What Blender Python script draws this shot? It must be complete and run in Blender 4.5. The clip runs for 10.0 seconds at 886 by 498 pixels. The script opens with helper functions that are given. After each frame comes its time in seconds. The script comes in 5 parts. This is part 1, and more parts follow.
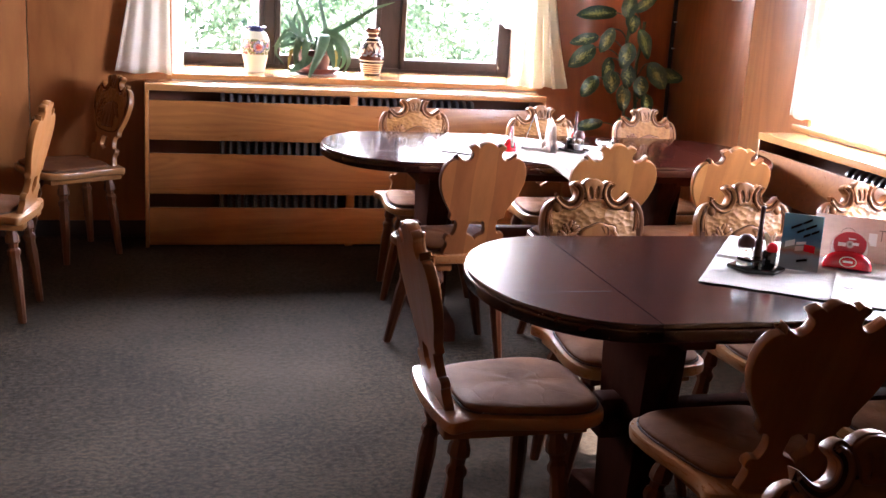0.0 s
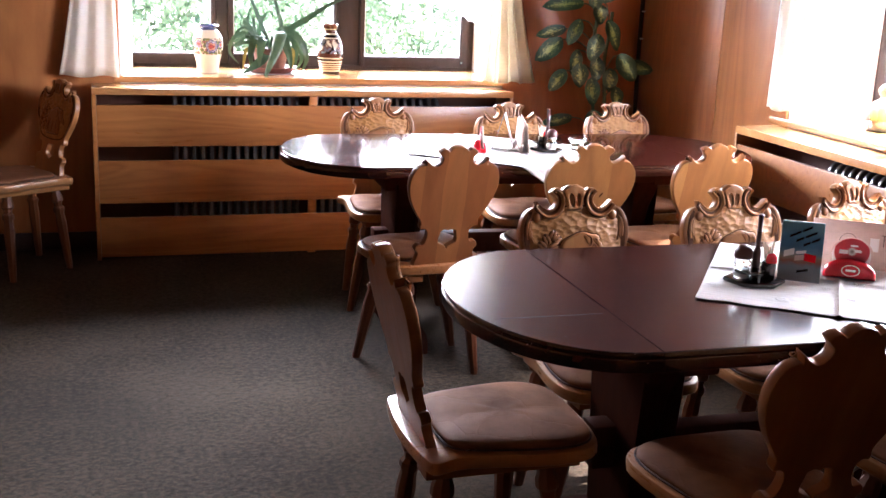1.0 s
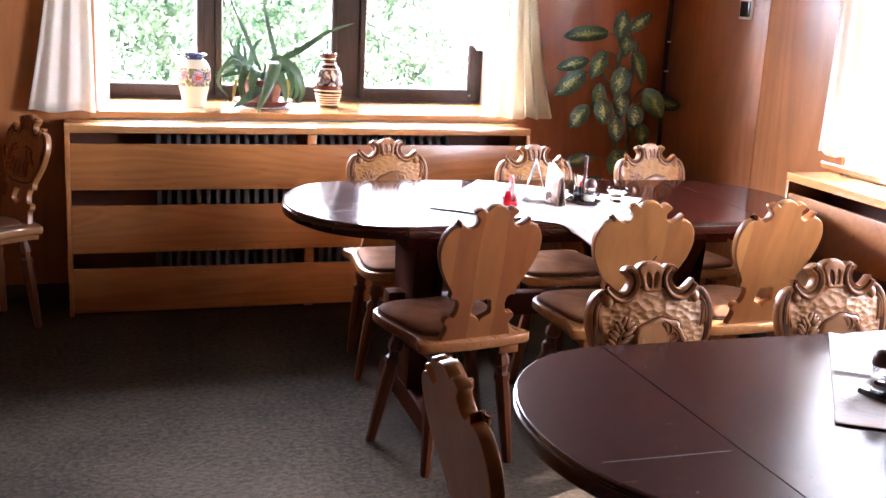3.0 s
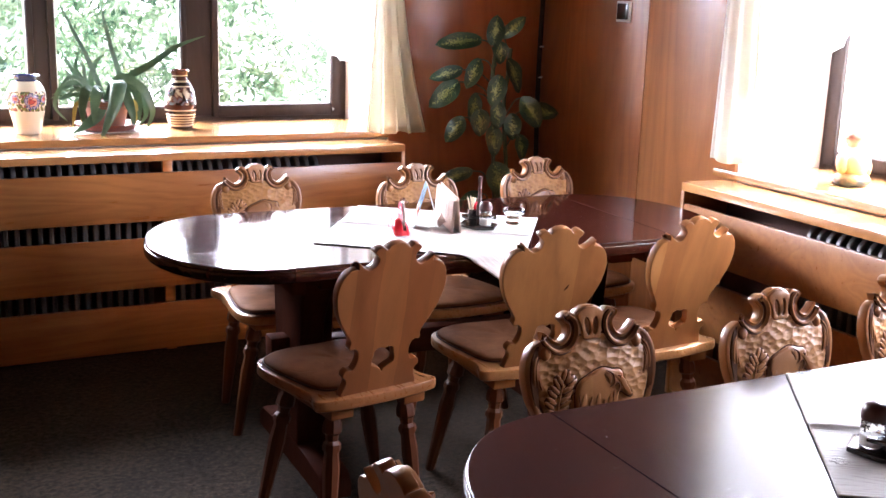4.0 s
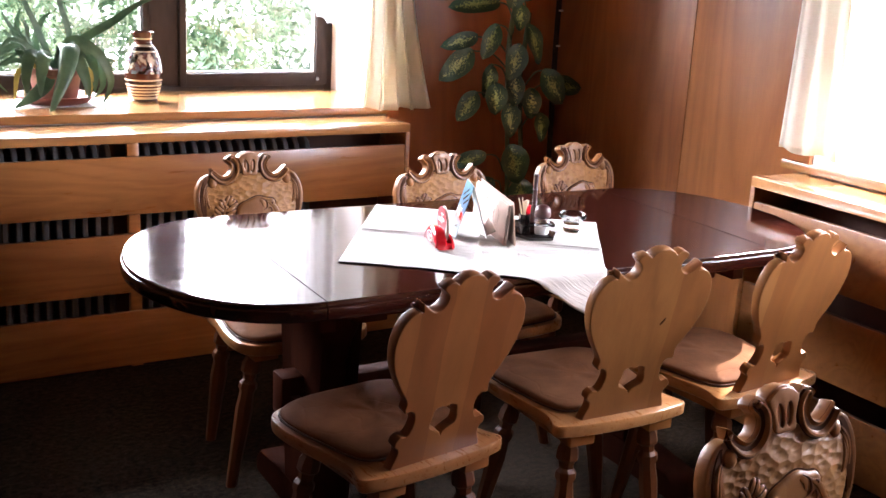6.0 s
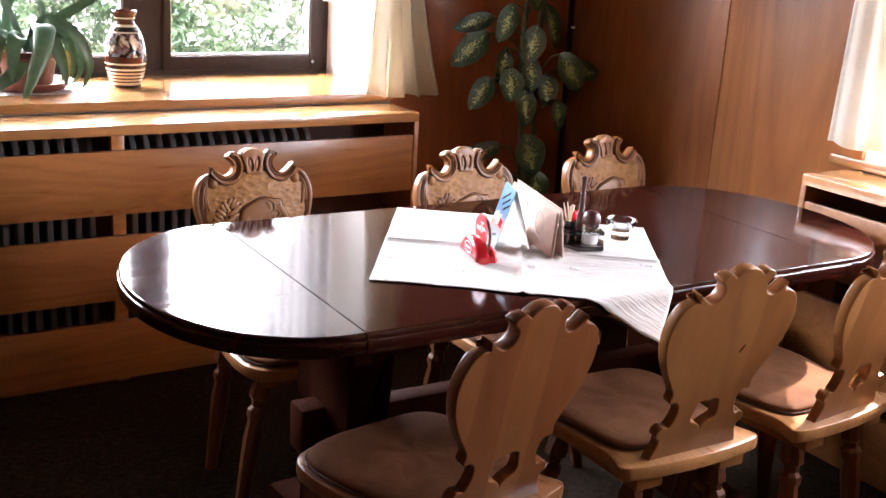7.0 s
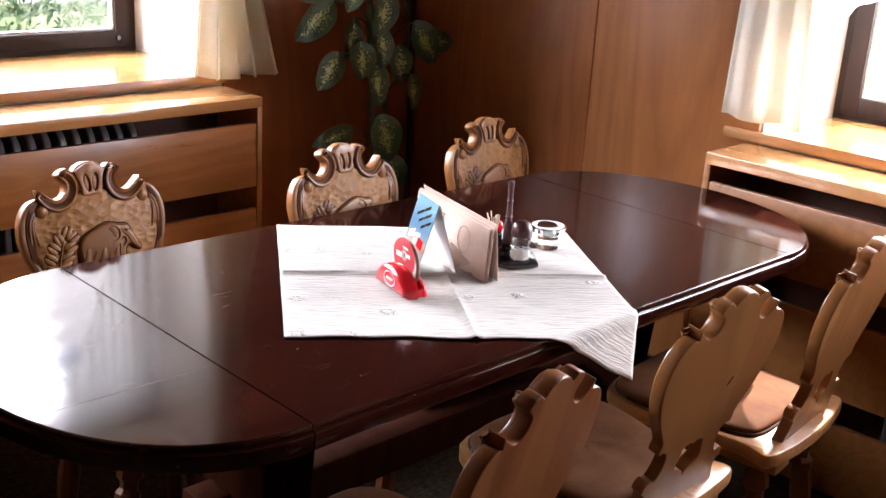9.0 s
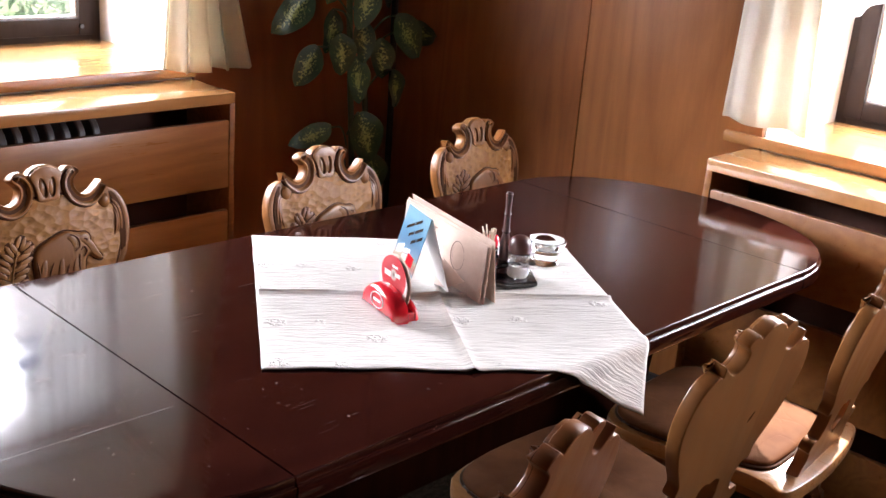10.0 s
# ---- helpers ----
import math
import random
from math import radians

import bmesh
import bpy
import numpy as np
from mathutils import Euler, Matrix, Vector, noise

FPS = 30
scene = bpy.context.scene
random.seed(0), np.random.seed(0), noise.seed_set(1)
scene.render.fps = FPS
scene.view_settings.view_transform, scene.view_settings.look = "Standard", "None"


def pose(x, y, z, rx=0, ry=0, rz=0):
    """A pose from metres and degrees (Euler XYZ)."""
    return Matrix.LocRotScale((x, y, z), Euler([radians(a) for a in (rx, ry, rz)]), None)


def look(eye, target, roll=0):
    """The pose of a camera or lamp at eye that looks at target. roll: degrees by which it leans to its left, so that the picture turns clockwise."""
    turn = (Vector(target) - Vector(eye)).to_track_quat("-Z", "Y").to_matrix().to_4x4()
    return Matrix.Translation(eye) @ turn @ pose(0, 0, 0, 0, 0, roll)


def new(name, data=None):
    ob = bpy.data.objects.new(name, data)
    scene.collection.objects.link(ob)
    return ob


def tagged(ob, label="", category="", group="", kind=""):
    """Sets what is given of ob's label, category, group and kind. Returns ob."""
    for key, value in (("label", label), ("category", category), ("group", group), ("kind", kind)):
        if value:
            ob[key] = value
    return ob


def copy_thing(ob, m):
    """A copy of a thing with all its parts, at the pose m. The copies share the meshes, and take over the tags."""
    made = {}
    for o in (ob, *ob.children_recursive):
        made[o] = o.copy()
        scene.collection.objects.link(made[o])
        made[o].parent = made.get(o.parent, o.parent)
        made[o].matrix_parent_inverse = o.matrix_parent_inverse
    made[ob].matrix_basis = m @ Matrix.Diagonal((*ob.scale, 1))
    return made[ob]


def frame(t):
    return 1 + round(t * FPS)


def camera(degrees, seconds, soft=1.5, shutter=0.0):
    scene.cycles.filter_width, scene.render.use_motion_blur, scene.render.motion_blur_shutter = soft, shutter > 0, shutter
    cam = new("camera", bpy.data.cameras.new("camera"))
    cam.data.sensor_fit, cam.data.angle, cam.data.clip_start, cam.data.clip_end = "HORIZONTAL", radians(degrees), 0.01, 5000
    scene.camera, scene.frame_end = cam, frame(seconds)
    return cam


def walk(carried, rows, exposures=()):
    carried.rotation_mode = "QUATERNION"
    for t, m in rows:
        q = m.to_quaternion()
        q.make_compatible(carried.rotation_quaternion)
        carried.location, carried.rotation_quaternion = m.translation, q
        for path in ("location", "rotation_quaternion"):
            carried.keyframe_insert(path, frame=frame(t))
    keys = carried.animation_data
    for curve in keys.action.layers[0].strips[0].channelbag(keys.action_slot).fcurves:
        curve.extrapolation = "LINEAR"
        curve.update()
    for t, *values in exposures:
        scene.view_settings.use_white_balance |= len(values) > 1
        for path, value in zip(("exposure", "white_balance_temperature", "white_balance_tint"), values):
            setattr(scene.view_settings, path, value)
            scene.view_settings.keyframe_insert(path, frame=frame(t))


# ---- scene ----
cam = camera(44.6, 10.0)
PATH = [
    (0, (0.245, 0.492, 1.461), (0.745, 2.365, 0.972), 3.5),
    (0.5, (0.288, 0.591, 1.45), (0.898, 2.425, 0.938), 3.9),
    (1, (0.271, 0.727, 1.477), (0.84, 2.577, 0.972), 2.5),
    (1.5, (0.222, 0.863, 1.492), (0.813, 2.716, 1.029), 0.7),
    (2, (0.193, 0.981, 1.492), (0.772, 2.828, 0.988), 2.7),
    (2.2, (0.203, 1.038, 1.493), (0.796, 2.884, 1.001), 2.6),
    (3.3, (0.249, 1.408, 1.506), (0.909, 3.238, 1.042), 3.8),
    (3.5, (0.252, 1.47, 1.506), (0.988, 3.27, 1.04), 3.6),
    (4, (0.239, 1.716, 1.519), (1.125, 3.45, 1.06), 1.9),
    (4.5, (0.25, 1.895, 1.505), (1.141, 3.619, 1.022), 3.6),
    (5, (0.309, 2.106, 1.494), (1.189, 3.832, 0.998), 3.1),
    (6.5, (0.258, 2.675, 1.502), (1.301, 4.291, 0.952), 3.4),
    (7, (0.291, 2.873, 1.484), (1.34, 4.478, 0.916), 3.6),
    (7.5, (0.332, 3.014, 1.499), (1.408, 4.604, 0.937), 4.5),
    (8, (0.348, 3.158, 1.483), (1.586, 4.606, 0.874), 5.8),
    (8.5, (0.329, 3.342, 1.505), (1.616, 4.732, 0.862), 3.1),
    (9, (0.335, 3.429, 1.492), (1.696, 4.75, 0.859), 3.5),
    (9.5, (0.393, 3.524, 1.477), (1.767, 4.826, 0.829), 3.7),
    (10, (0.439, 3.593, 1.479), (1.837, 4.868, 0.832), 4.6),
]
EXPOSURES = [(t, 2.4 + e, k, tint) for t, e, k, tint in ((0, 0.67, 6030, 24), (1.0, 0.64, 5930, 22), (2.0, 0.67, 5980, 23), (3.5, 0.58, 5930, 23), (4.0, 0.26, 5980, 23), (4.5, 0.01, 6030, 23), (6.5, -0.09, 6280, 22),
                                                         (7.5, -0.30, 6330, 21), (8.5, -0.50, 6380, 20), (10.0, -0.55, 6380, 20))]
walk(cam, [(t, look(eye, target, roll)) for t, eye, target, roll in PATH], EXPOSURES)

# ---------------------------------------------------------------- light
SUN_TRAVEL = Vector((-0.70, -0.115, -0.70)).normalized()
world = bpy.data.worlds.new("sky")
scene.world = world
world.use_nodes = True
wn = world.node_tree.nodes
sky = wn.new("ShaderNodeTexSky")
sky.sky_type = 'NISHITA'
sky.sun_disc = False
sky.sun_elevation = radians(45)
sky.sun_rotation = math.atan2(-SUN_TRAVEL.x, -SUN_TRAVEL.y)
world.node_tree.links.new(sky.outputs[0], wn["Background"].inputs[0])
wn["Background"].inputs[1].default_value = 0.15

sun_data = bpy.data.lights.new("sun", 'SUN')
sun_data.energy, sun_data.angle, sun_data.color = 5.0, radians(0.5), (1.0, 0.93, 0.82)
sun = new("sun", sun_data)
sun.matrix_basis = look((8, 6, 8), Vector((8, 6, 8)) + SUN_TRAVEL)


def sky_lamp(eye, target, w, h, power, col=(0.93, 0.97, 1.0)):
    """Skylight that falls in through a window opening."""
    d = bpy.data.lights.new("skylight", 'AREA')
    d.shape, d.size, d.size_y, d.energy, d.color = 'RECTANGLE', w, h, power, col
    ob = new("skylight", d)
    ob.matrix_basis = look(eye, target)
    return ob


sky_lamp((0.52, 9.2, 2.80), (1.2, 5.0, 0.9), 5.2, 1.7, 620)
sky_lamp((3.97, 3.91, 1.60), (2.0, 3.91, 0.9), 2.0, 1.35, 78)

# ---------------------------------------------------------------- mesh helpers


def part(name, bm, mat, parent=None, label="", angle=38):
    """One bmesh as one mesh object."""
    me = bpy.data.meshes.new(name)
    bmesh.ops.recalc_face_normals(bm, faces=bm.faces)
    bm.to_mesh(me)
    bm.free()
    for p in me.polygons:
        p.use_smooth = True
    me.set_sharp_from_angle(angle=radians(angle))
    me.materials.append(mat)
    ob = new(name, me)
    if parent:
        ob.parent = parent
    if label:
        ob["label"] = label
    return ob


def thing(name, label, category, group="", kind="", m=None):
    ob = new(name)
    ob.empty_display_size = 0.05
    tagged(ob, label, category, group, kind)
    if m is not None:
        ob.matrix_basis = m
    return ob


def box(bm, x0, x1, y0, y1, z0, z1, bev=0.0):
    r = bmesh.ops.create_cube(bm, size=1.0)
    vs = r["verts"]
    for v in vs:
        v.co = Vector((x0 + (v.co.x + 0.5) * (x1 - x0), y0 + (v.co.y + 0.5) * (y1 - y0), z0 + (v.co.z + 0.5) * (z1 - z0)))
    if bev > 0:
        es = list({e for v in vs for e in v.link_edges})
        bmesh.ops.bevel(bm, geom=es, offset=bev, segments=2, profile=0.5, affect='EDGES')
    return bm


def boxes(*rows, bev=0.0):
    bm = bmesh.new()
    for r in rows:
        box(bm, *r, bev=bev)
    return bm


def inset_loop(loop, d):
    """A closed 2D loop moved into its own inside by d."""
    n = len(loop)
    out = []
    for i in range(n):
        a, b, c = loop[i - 1], loop[i], loop[(i + 1) % n]
        n1 = Vector((b[1] - a[1], a[0] - b[0]))
        n2 = Vector((c[1] - b[1], b[0] - c[0]))
        if n1.length < 1e-9 or n2.length < 1e-9:
            out.append((b[0], b[1]))
            continue
        n1.normalize()
        n2.normalize()
        m = n1 + n2
        if m.length < 0.3:
            m = n1
        m.normalize()
        out.append((b[0] - m.x * d, b[1] - m.y * d))
    return out


def slab(bm, outer, profile, holes=(), put=None):
    """A plate with a rounded edge: loops in the plane, profile rows of (inset, height) from the lower face to the upper."""
    put = put or (lambda x, y, w: Vector((x, y, w)))
    first, last = [], []
    for loop in (outer, *holes):
        rings = []
        for d, w in profile:
            rings.append([bm.verts.new(put(x, y, w)) for x, y in (inset_loop(loop, d) if d else loop)])
        n = len(loop)
        for r0, r1 in zip(rings, rings[1:]):
            for i in range(n):
                bm.faces.new((r0[i], r0[(i + 1) % n], r1[(i + 1) % n], r1[i]))
        first.append(rings[0])
        last.append(rings[-1])
    for group in (first, last):
        if len(group) == 1:
            f = bm.faces.new(group[0])
            bmesh.ops.triangulate(bm, faces=[f])
        else:
            es = []
            for r in group:
                for i in range(len(r)):
                    es.append(bm.edges.get((r[i], r[(i + 1) % len(r)])))
            bmesh.ops.triangle_fill(bm, use_beauty=True, edges=es)
    return bm


def curve_points(pts, k=4, closed=False):
    """Catmull-Rom through points of any dimension."""
    n = len(pts)
    out = []
    rng = range(n) if closed else range(n - 1)
    for i in rng:
        if closed:
            p = [pts[(i + j) % n] for j in (-1, 0, 1, 2)]
        else:
            p = [pts[max(0, min(n - 1, i + j))] for j in (-1, 0, 1, 2)]
        for s in range(k):
            t = s / k
            out.append(tuple(0.5 * (2 * b + (c - a) * t + (2 * a - 5 * b + 4 * c - d) * t * t + (3 * b - a - 3 * c + d) * t ** 3)
                             for a, b, c, d in zip(*p)))
    if not closed:
        out.append(tuple(pts[-1]))
    return out


def tube(bm, pts, radii, seg=8, put=None, flat=1.0):
    """A round bar along points; radii one number or one for each point. flat squeezes it along the second axis."""
    put = put or (lambda v: v)
    pts = [Vector(p) for p in pts]
    n = len(pts)
    if not isinstance(radii, (list, tuple)):
        radii = [radii] * n
    rings = []
    up = Vector((0, 1, 0))
    for i, p in enumerate(pts):
        d = (pts[min(n - 1, i + 1)] - pts[max(0, i - 1)]).normalized()
        u = up if abs(d.dot(up)) < 0.95 else Vector((1, 0, 0))
        a = d.cross(u).normalized()
        b = a.cross(d).normalized()
        rings.append([bm.verts.new(put(p + a * math.cos(2 * math.pi * k / seg) * radii[i] + b * math.sin(2 * math.pi * k / seg) * radii[i] * flat))
                      for k in range(seg)])
    for r0, r1 in zip(rings, rings[1:]):
        for k in range(seg):
            bm.faces.new((r0[k], r0[(k + 1) % seg], r1[(k + 1) % seg], r1[k]))
    bm.faces.new(list(reversed(rings[0])))
    bm.faces.new(rings[-1])
    return bm


def lathe(bm, prof, seg=32, put=None, open_top=False):
    """A turned body about z from rows of (radius, height)."""
    put = put or (lambda v: v)
    rings = []
    for r, z in prof:
        rings.append([bm.verts.new(put(Vector((r * math.cos(2 * math.pi * k / seg), r * math.sin(2 * math.pi * k / seg), z)))) for k in range(seg)])
    for r0, r1 in zip(rings, rings[1:]):
        for k in range(seg):
            bm.faces.new((r0[k], r0[(k + 1) % seg], r1[(k + 1) % seg], r1[k]))
    bm.faces.new(list(reversed(rings[0])))
    if not open_top:
        bm.faces.new(rings[-1])
    return bm


def blob(bm, c, r, put=None, seg=10, rings=6):
    put = put or (lambda v: v)
    res = bmesh.ops.create_uvsphere(bm, u_segments=seg, v_segments=rings, radius=1.0)
    for v in res["verts"]:
        v.co = put(Vector((c[0] + v.co.x * r[0], c[1] + v.co.y * r[1], c[2] + v.co.z * r[2])))
    return bm


# ---------------------------------------------------------------- materials


class Nodes:
    """A small builder for one material's nodes."""

    def __init__(self, name):
        self.mat = bpy.data.materials.new(name)
        self.mat.use_nodes = True
        self.t = self.mat.node_tree
        self.b = self.t.nodes["Principled BSDF"]

    def n(self, kind, **kw):
        node = self.t.nodes.new(kind)
        for k, v in kw.items():
            node.inputs[k].default_value = v
        return node

    def link(self, a, b):
        self.t.links.new(a, b)

    def coords(self, scale=(1, 1, 1), shift=True, world=False):
        if world:
            src = self.n("ShaderNodeNewGeometry").outputs["Position"]
        else:
            src = self.n("ShaderNodeTexCoord").outputs["Object"]
        m = self.n("ShaderNodeMapping")
        m.inputs["Scale"].default_value = scale
        self.link(src, m.inputs["Vector"])
        if shift:
            info = self.n("ShaderNodeObjectInfo")
            mul = self.t.nodes.new("ShaderNodeVectorMath")
            mul.operation = 'SCALE'
            mul.inputs[0].default_value = (7.3, 5.1, 9.7)
            self.link(info.outputs["Random"], mul.inputs["Scale"])
            self.link(mul.outputs[0], m.inputs["Location"])
        return m.outputs[0]

    def noise(self, vec, scale, detail=4.0, rough=0.55, dist=0.0):
        k = self.n("ShaderNodeTexNoise", Scale=scale, Detail=detail, Roughness=rough, Distortion=dist)
        self.link(vec, k.inputs["Vector"])
        return k.outputs["Fac"]

    def ramp(self, fac, stops):
        r = self.t.nodes.new("ShaderNodeValToRGB")
        e = r.color_ramp.elements
        while len(e) > 1:
            e.remove(e[-1])
        for i, (p, c) in enumerate(stops):
            el = e[0] if i == 0 else e.new(p)
            el.position = p
            el.color = (*c, 1) if len(c) == 3 else c
        self.link(fac, r.inputs["Fac"])
        return r.outputs["Color"]

    def mix(self, fac, a, b, mode='MIX'):
        m = self.t.nodes.new("ShaderNodeMix")
        m.data_type, m.blend_type = 'RGBA', mode
        for sock, v in ((m.inputs[0], fac), (m.inputs[6], a), (m.inputs[7], b)):
            if isinstance(v, (int, float)):
                sock.default_value = v
            elif isinstance(v, tuple):
                sock.default_value = (*v, 1)
            else:
                self.link(v, sock)
        return m.outputs[2]

    def math(self, op, a, b=0.0):
        m = self.t.nodes.new("ShaderNodeMath")
        m.operation = op
        for sock, v in ((m.inputs[0], a), (m.inputs[1], b)):
            if isinstance(v, (int, float)):
                sock.default_value = v
            else:
                self.link(v, sock)
        return m.outputs[0]

    def bump(self, height, strength=0.2, distance=0.002, normal=None):
        b = self.n("ShaderNodeBump", Strength=strength, Distance=distance)
        self.link(height, b.inputs["Height"])
        if normal is not None:
            self.link(normal, b.inputs["Normal"])
        return b.outputs[0]

    def set(self, **kw):
        for k, v in kw.items():
            sock = self.b.inputs[k.replace("_", " ")]
            if isinstance(v, (int, float)):
                sock.default_value = v
            elif isinstance(v, tuple):
                sock.default_value = (*v, 1) if len(v) == 3 else v
            else:
                self.link(v, sock)
        return self.mat


def wood(name, light, dark, grain=(9, 9, 1.0), rough=(0.28, 0.42), coat=0.25, ring=1.0, shift=True, bump=0.12, spec=0.5, stave=0.0):
    """Lacquered timber; grain is stretched along the axis with the small scale."""
    m = Nodes(name)
    v = m.coords(grain, shift)
    big = m.noise(v, 1.1, 3, 0.5, 0.6 * ring)
    wave = m.math('FRACT', m.math('MULTIPLY', big, 7.0 * ring))
    wave = m.math('ABSOLUTE', m.math('SUBTRACT', wave, 0.5))
    fine = m.noise(v, 11.0, 6, 0.72)
    tone = m.noise(m.coords((1, 1, 1), shift), 1.7, 2, 0.5)
    f = m.math('ADD', m.math('MULTIPLY', wave, 0.55), m.math('MULTIPLY', fine, 0.7))
    mid = tuple((a + b) / 2 for a, b in zip(light, dark))
    col = m.ramp(f, [(0.2, dark), (0.5, mid), (0.8, light)])
    lightened = m.mix(0.35, col, m.ramp(tone, [(0.3, tuple(c * 0.55 for c in mid)), (0.7, tuple(min(1, c * 1.35) for c in light))]))
    if stave:
        # boards glued from strips of uneven width and tone
        sep = m.t.nodes.new("ShaderNodeSeparateXYZ")
        m.link(m.n("ShaderNodeTexCoord").outputs["Object"], sep.inputs[0])
        own = m.n("ShaderNodeObjectInfo").outputs["Random"]
        wob = m.math('MULTIPLY', m.noise(m.coords((9, 0, 2.5), shift), 1.0, 4, 0.6), 0.55)
        cell = m.math('FLOOR', m.math('ADD', m.math('ADD', m.math('DIVIDE', sep.outputs["X"], stave), wob), m.math('MULTIPLY', own, 37.0)))
        wn_ = m.t.nodes.new("ShaderNodeTexWhiteNoise")
        wn_.noise_dimensions = '1D'
        m.link(cell, wn_.inputs["W"])
        tint = m.ramp(wn_.outputs["Value"], [(0.0, (0.80, 0.70, 0.63)), (0.35, (0.91, 0.85, 0.80)), (0.65, (1.0, 0.98, 0.95)), (1.0, (1.08, 1.12, 1.10))])
        lightened = m.mix(1.0, lightened, tint, 'MULTIPLY')
    lightened = m.mix(1.0, lightened, m.n("ShaderNodeObjectInfo").outputs["Color"], 'MULTIPLY')
    r = m.ramp(fine, [(0.3, (rough[0],) * 3), (0.7, (rough[1],) * 3)])
    return m.set(Base_Color=lightened, Roughness=r, Coat_Weight=coat, Coat_Roughness=0.18, Specular_IOR_Level=spec,
                 Normal=m.bump(m.math('ADD', fine, m.math('MULTIPLY', wave, 0.3)), bump, 0.001))


PANEL = wood("panel_veneer", (0.46, 0.190, 0.062), (0.25, 0.084, 0.026), (1.7, 1.7, 0.30), (0.28, 0.40), 0.15, 1.5)
# redder corner veneer, also darkened in the colour for the dim corner
PANEL_RED_SHADED = wood("red_shaded_veneer", (0.40, 0.118, 0.031), (0.22, 0.058, 0.015), (1.7, 1.7, 0.30), (0.28, 0.40), 0.15, 1.5)
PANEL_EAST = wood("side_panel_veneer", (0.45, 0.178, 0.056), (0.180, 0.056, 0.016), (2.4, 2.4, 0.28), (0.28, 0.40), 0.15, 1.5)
# side veneer again, with the shade near the corner put into its colour
PANEL_EAST_SHADED = wood("side_shaded_veneer", (0.39, 0.142, 0.043), (0.165, 0.049, 0.014), (2.4, 2.4, 0.28), (0.28, 0.40), 0.15, 1.5)
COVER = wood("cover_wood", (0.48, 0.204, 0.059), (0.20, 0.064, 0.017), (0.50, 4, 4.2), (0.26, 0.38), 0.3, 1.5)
# cover wood with turned grain; the dimness of that side is in the colour
COVER_Y_SHADED = wood("cover_wood_side_shaded", (0.39, 0.160, 0.045), (0.195, 0.066, 0.018), (4, 0.50, 4.2), (0.26, 0.38), 0.3, 1.5)
SILL = wood("sill_wood", (0.52, 0.26, 0.095), (0.37, 0.165, 0.055), (0.8, 7, 7), (0.13, 0.22), 0.3, 0.8)
SILL_Y = wood("sill_wood_side", (0.52, 0.26, 0.095), (0.37, 0.165, 0.055), (7, 0.8, 7), (0.13, 0.22), 0.3, 0.8)
CHAIR = wood("chair_beech", (0.330, 0.143, 0.044), (0.160, 0.061, 0.0175), (3.2, 3.2, 0.55), (0.28, 0.42), 0.12, 0.9, spec=0.35, stave=0.085)
CHAIR_SEAT = wood("chair_seat_beech", (0.42, 0.200, 0.070), (0.240, 0.100, 0.032), (8, 1.2, 8), (0.24, 0.36), 0.25, 0.7, spec=0.45)
# legs: same beech, with the shade under the seats in the colour
CHAIR_LEG = wood("shaded_leg_beech", (0.150, 0.050, 0.0155), (0.072, 0.023, 0.0072), (8, 8, 1.2), (0.40, 0.52), 0.0, 0.7, spec=0.25)
GROOVE = wood("stained_groove", (0.082, 0.028, 0.0092), (0.045, 0.0155, 0.0052), (8, 8, 1.2), (0.5, 0.62), 0.0, 0.7, spec=0.08)
TRESTLE = wood("trestle_wood", (0.046, 0.0130, 0.0068), (0.021, 0.0062, 0.0036), (8, 8, 1.5), (0.5, 0.62), 0.0, 0.8, spec=0.01)
FRAME = wood("window_frame_wood", (0.042, 0.029, 0.025), (0.020, 0.014, 0.012), (9, 9, 1.5), (0.5, 0.62), 0.0, 0.6, spec=0.15)


def table_lacquer(name, r0, r1, coat, under=0.0):
    m = Nodes(name)
    v = m.coords((0.9, 9, 9))
    g = m.noise(v, 2.0, 5, 0.6, 0.5)
    col = m.ramp(g, [(0.3, (0.011, 0.0026, 0.0020)), (0.7, (0.030, 0.0066, 0.0042))])
    fine = m.noise(m.coords((2, 40, 40)), 6, 4, 0.6)
    spots = m.noise(m.coords((1, 1, 1)), 30, 3, 0.7)
    scr = m.noise(m.coords((6, 60, 1)), 3, 2, 0.4, 1.5)
    dust = m.noise(m.coords((1, 1, 1)), 95, 2, 0.5)
    line = m.noise(m.coords((3, 70, 1)), 2.0, 2, 0.5, 2.5)
    gate = m.noise(m.coords((1, 1, 1)), 9, 2, 0.5)
    nick = m.math('MULTIPLY', m.math('GREATER_THAN', line, 0.70), m.math('GREATER_THAN', gate, 0.60))
    col = m.mix(m.math('MULTIPLY', nick, 0.18), col, (0.30, 0.24, 0.20))
    col = m.mix(m.ramp(dust, [(0.735, (0, 0, 0)), (0.77, (0.3, 0.3, 0.3))]), col, (0.35, 0.30, 0.26))
    rough = m.ramp(spots, [(0.35, (0.36,) * 3), (0.7, (0.46,) * 3)])
    clear = m.ramp(m.noise(m.coords((0.5, 9, 1)), 3.0, 3, 0.6), [(0.35, (r0,) * 3), (0.7, (r1,) * 3)])
    h = m.math('ADD', m.math('MULTIPLY', fine, 0.5), m.math('MULTIPLY', scr, 0.25))
    return m.set(Base_Color=col, Roughness=rough, Specular_IOR_Level=under, Coat_Weight=coat, Coat_Roughness=clear, Coat_Normal=m.bump(m.noise(m.coords((30, 5, 1)), 1.0, 3, 0.6, 0.6), 0.05, 0.003, m.bump(fine, 0.005, 0.001)))


TABLE = table_lacquer("table_lacquer", 0.07, 0.13, 0.8)
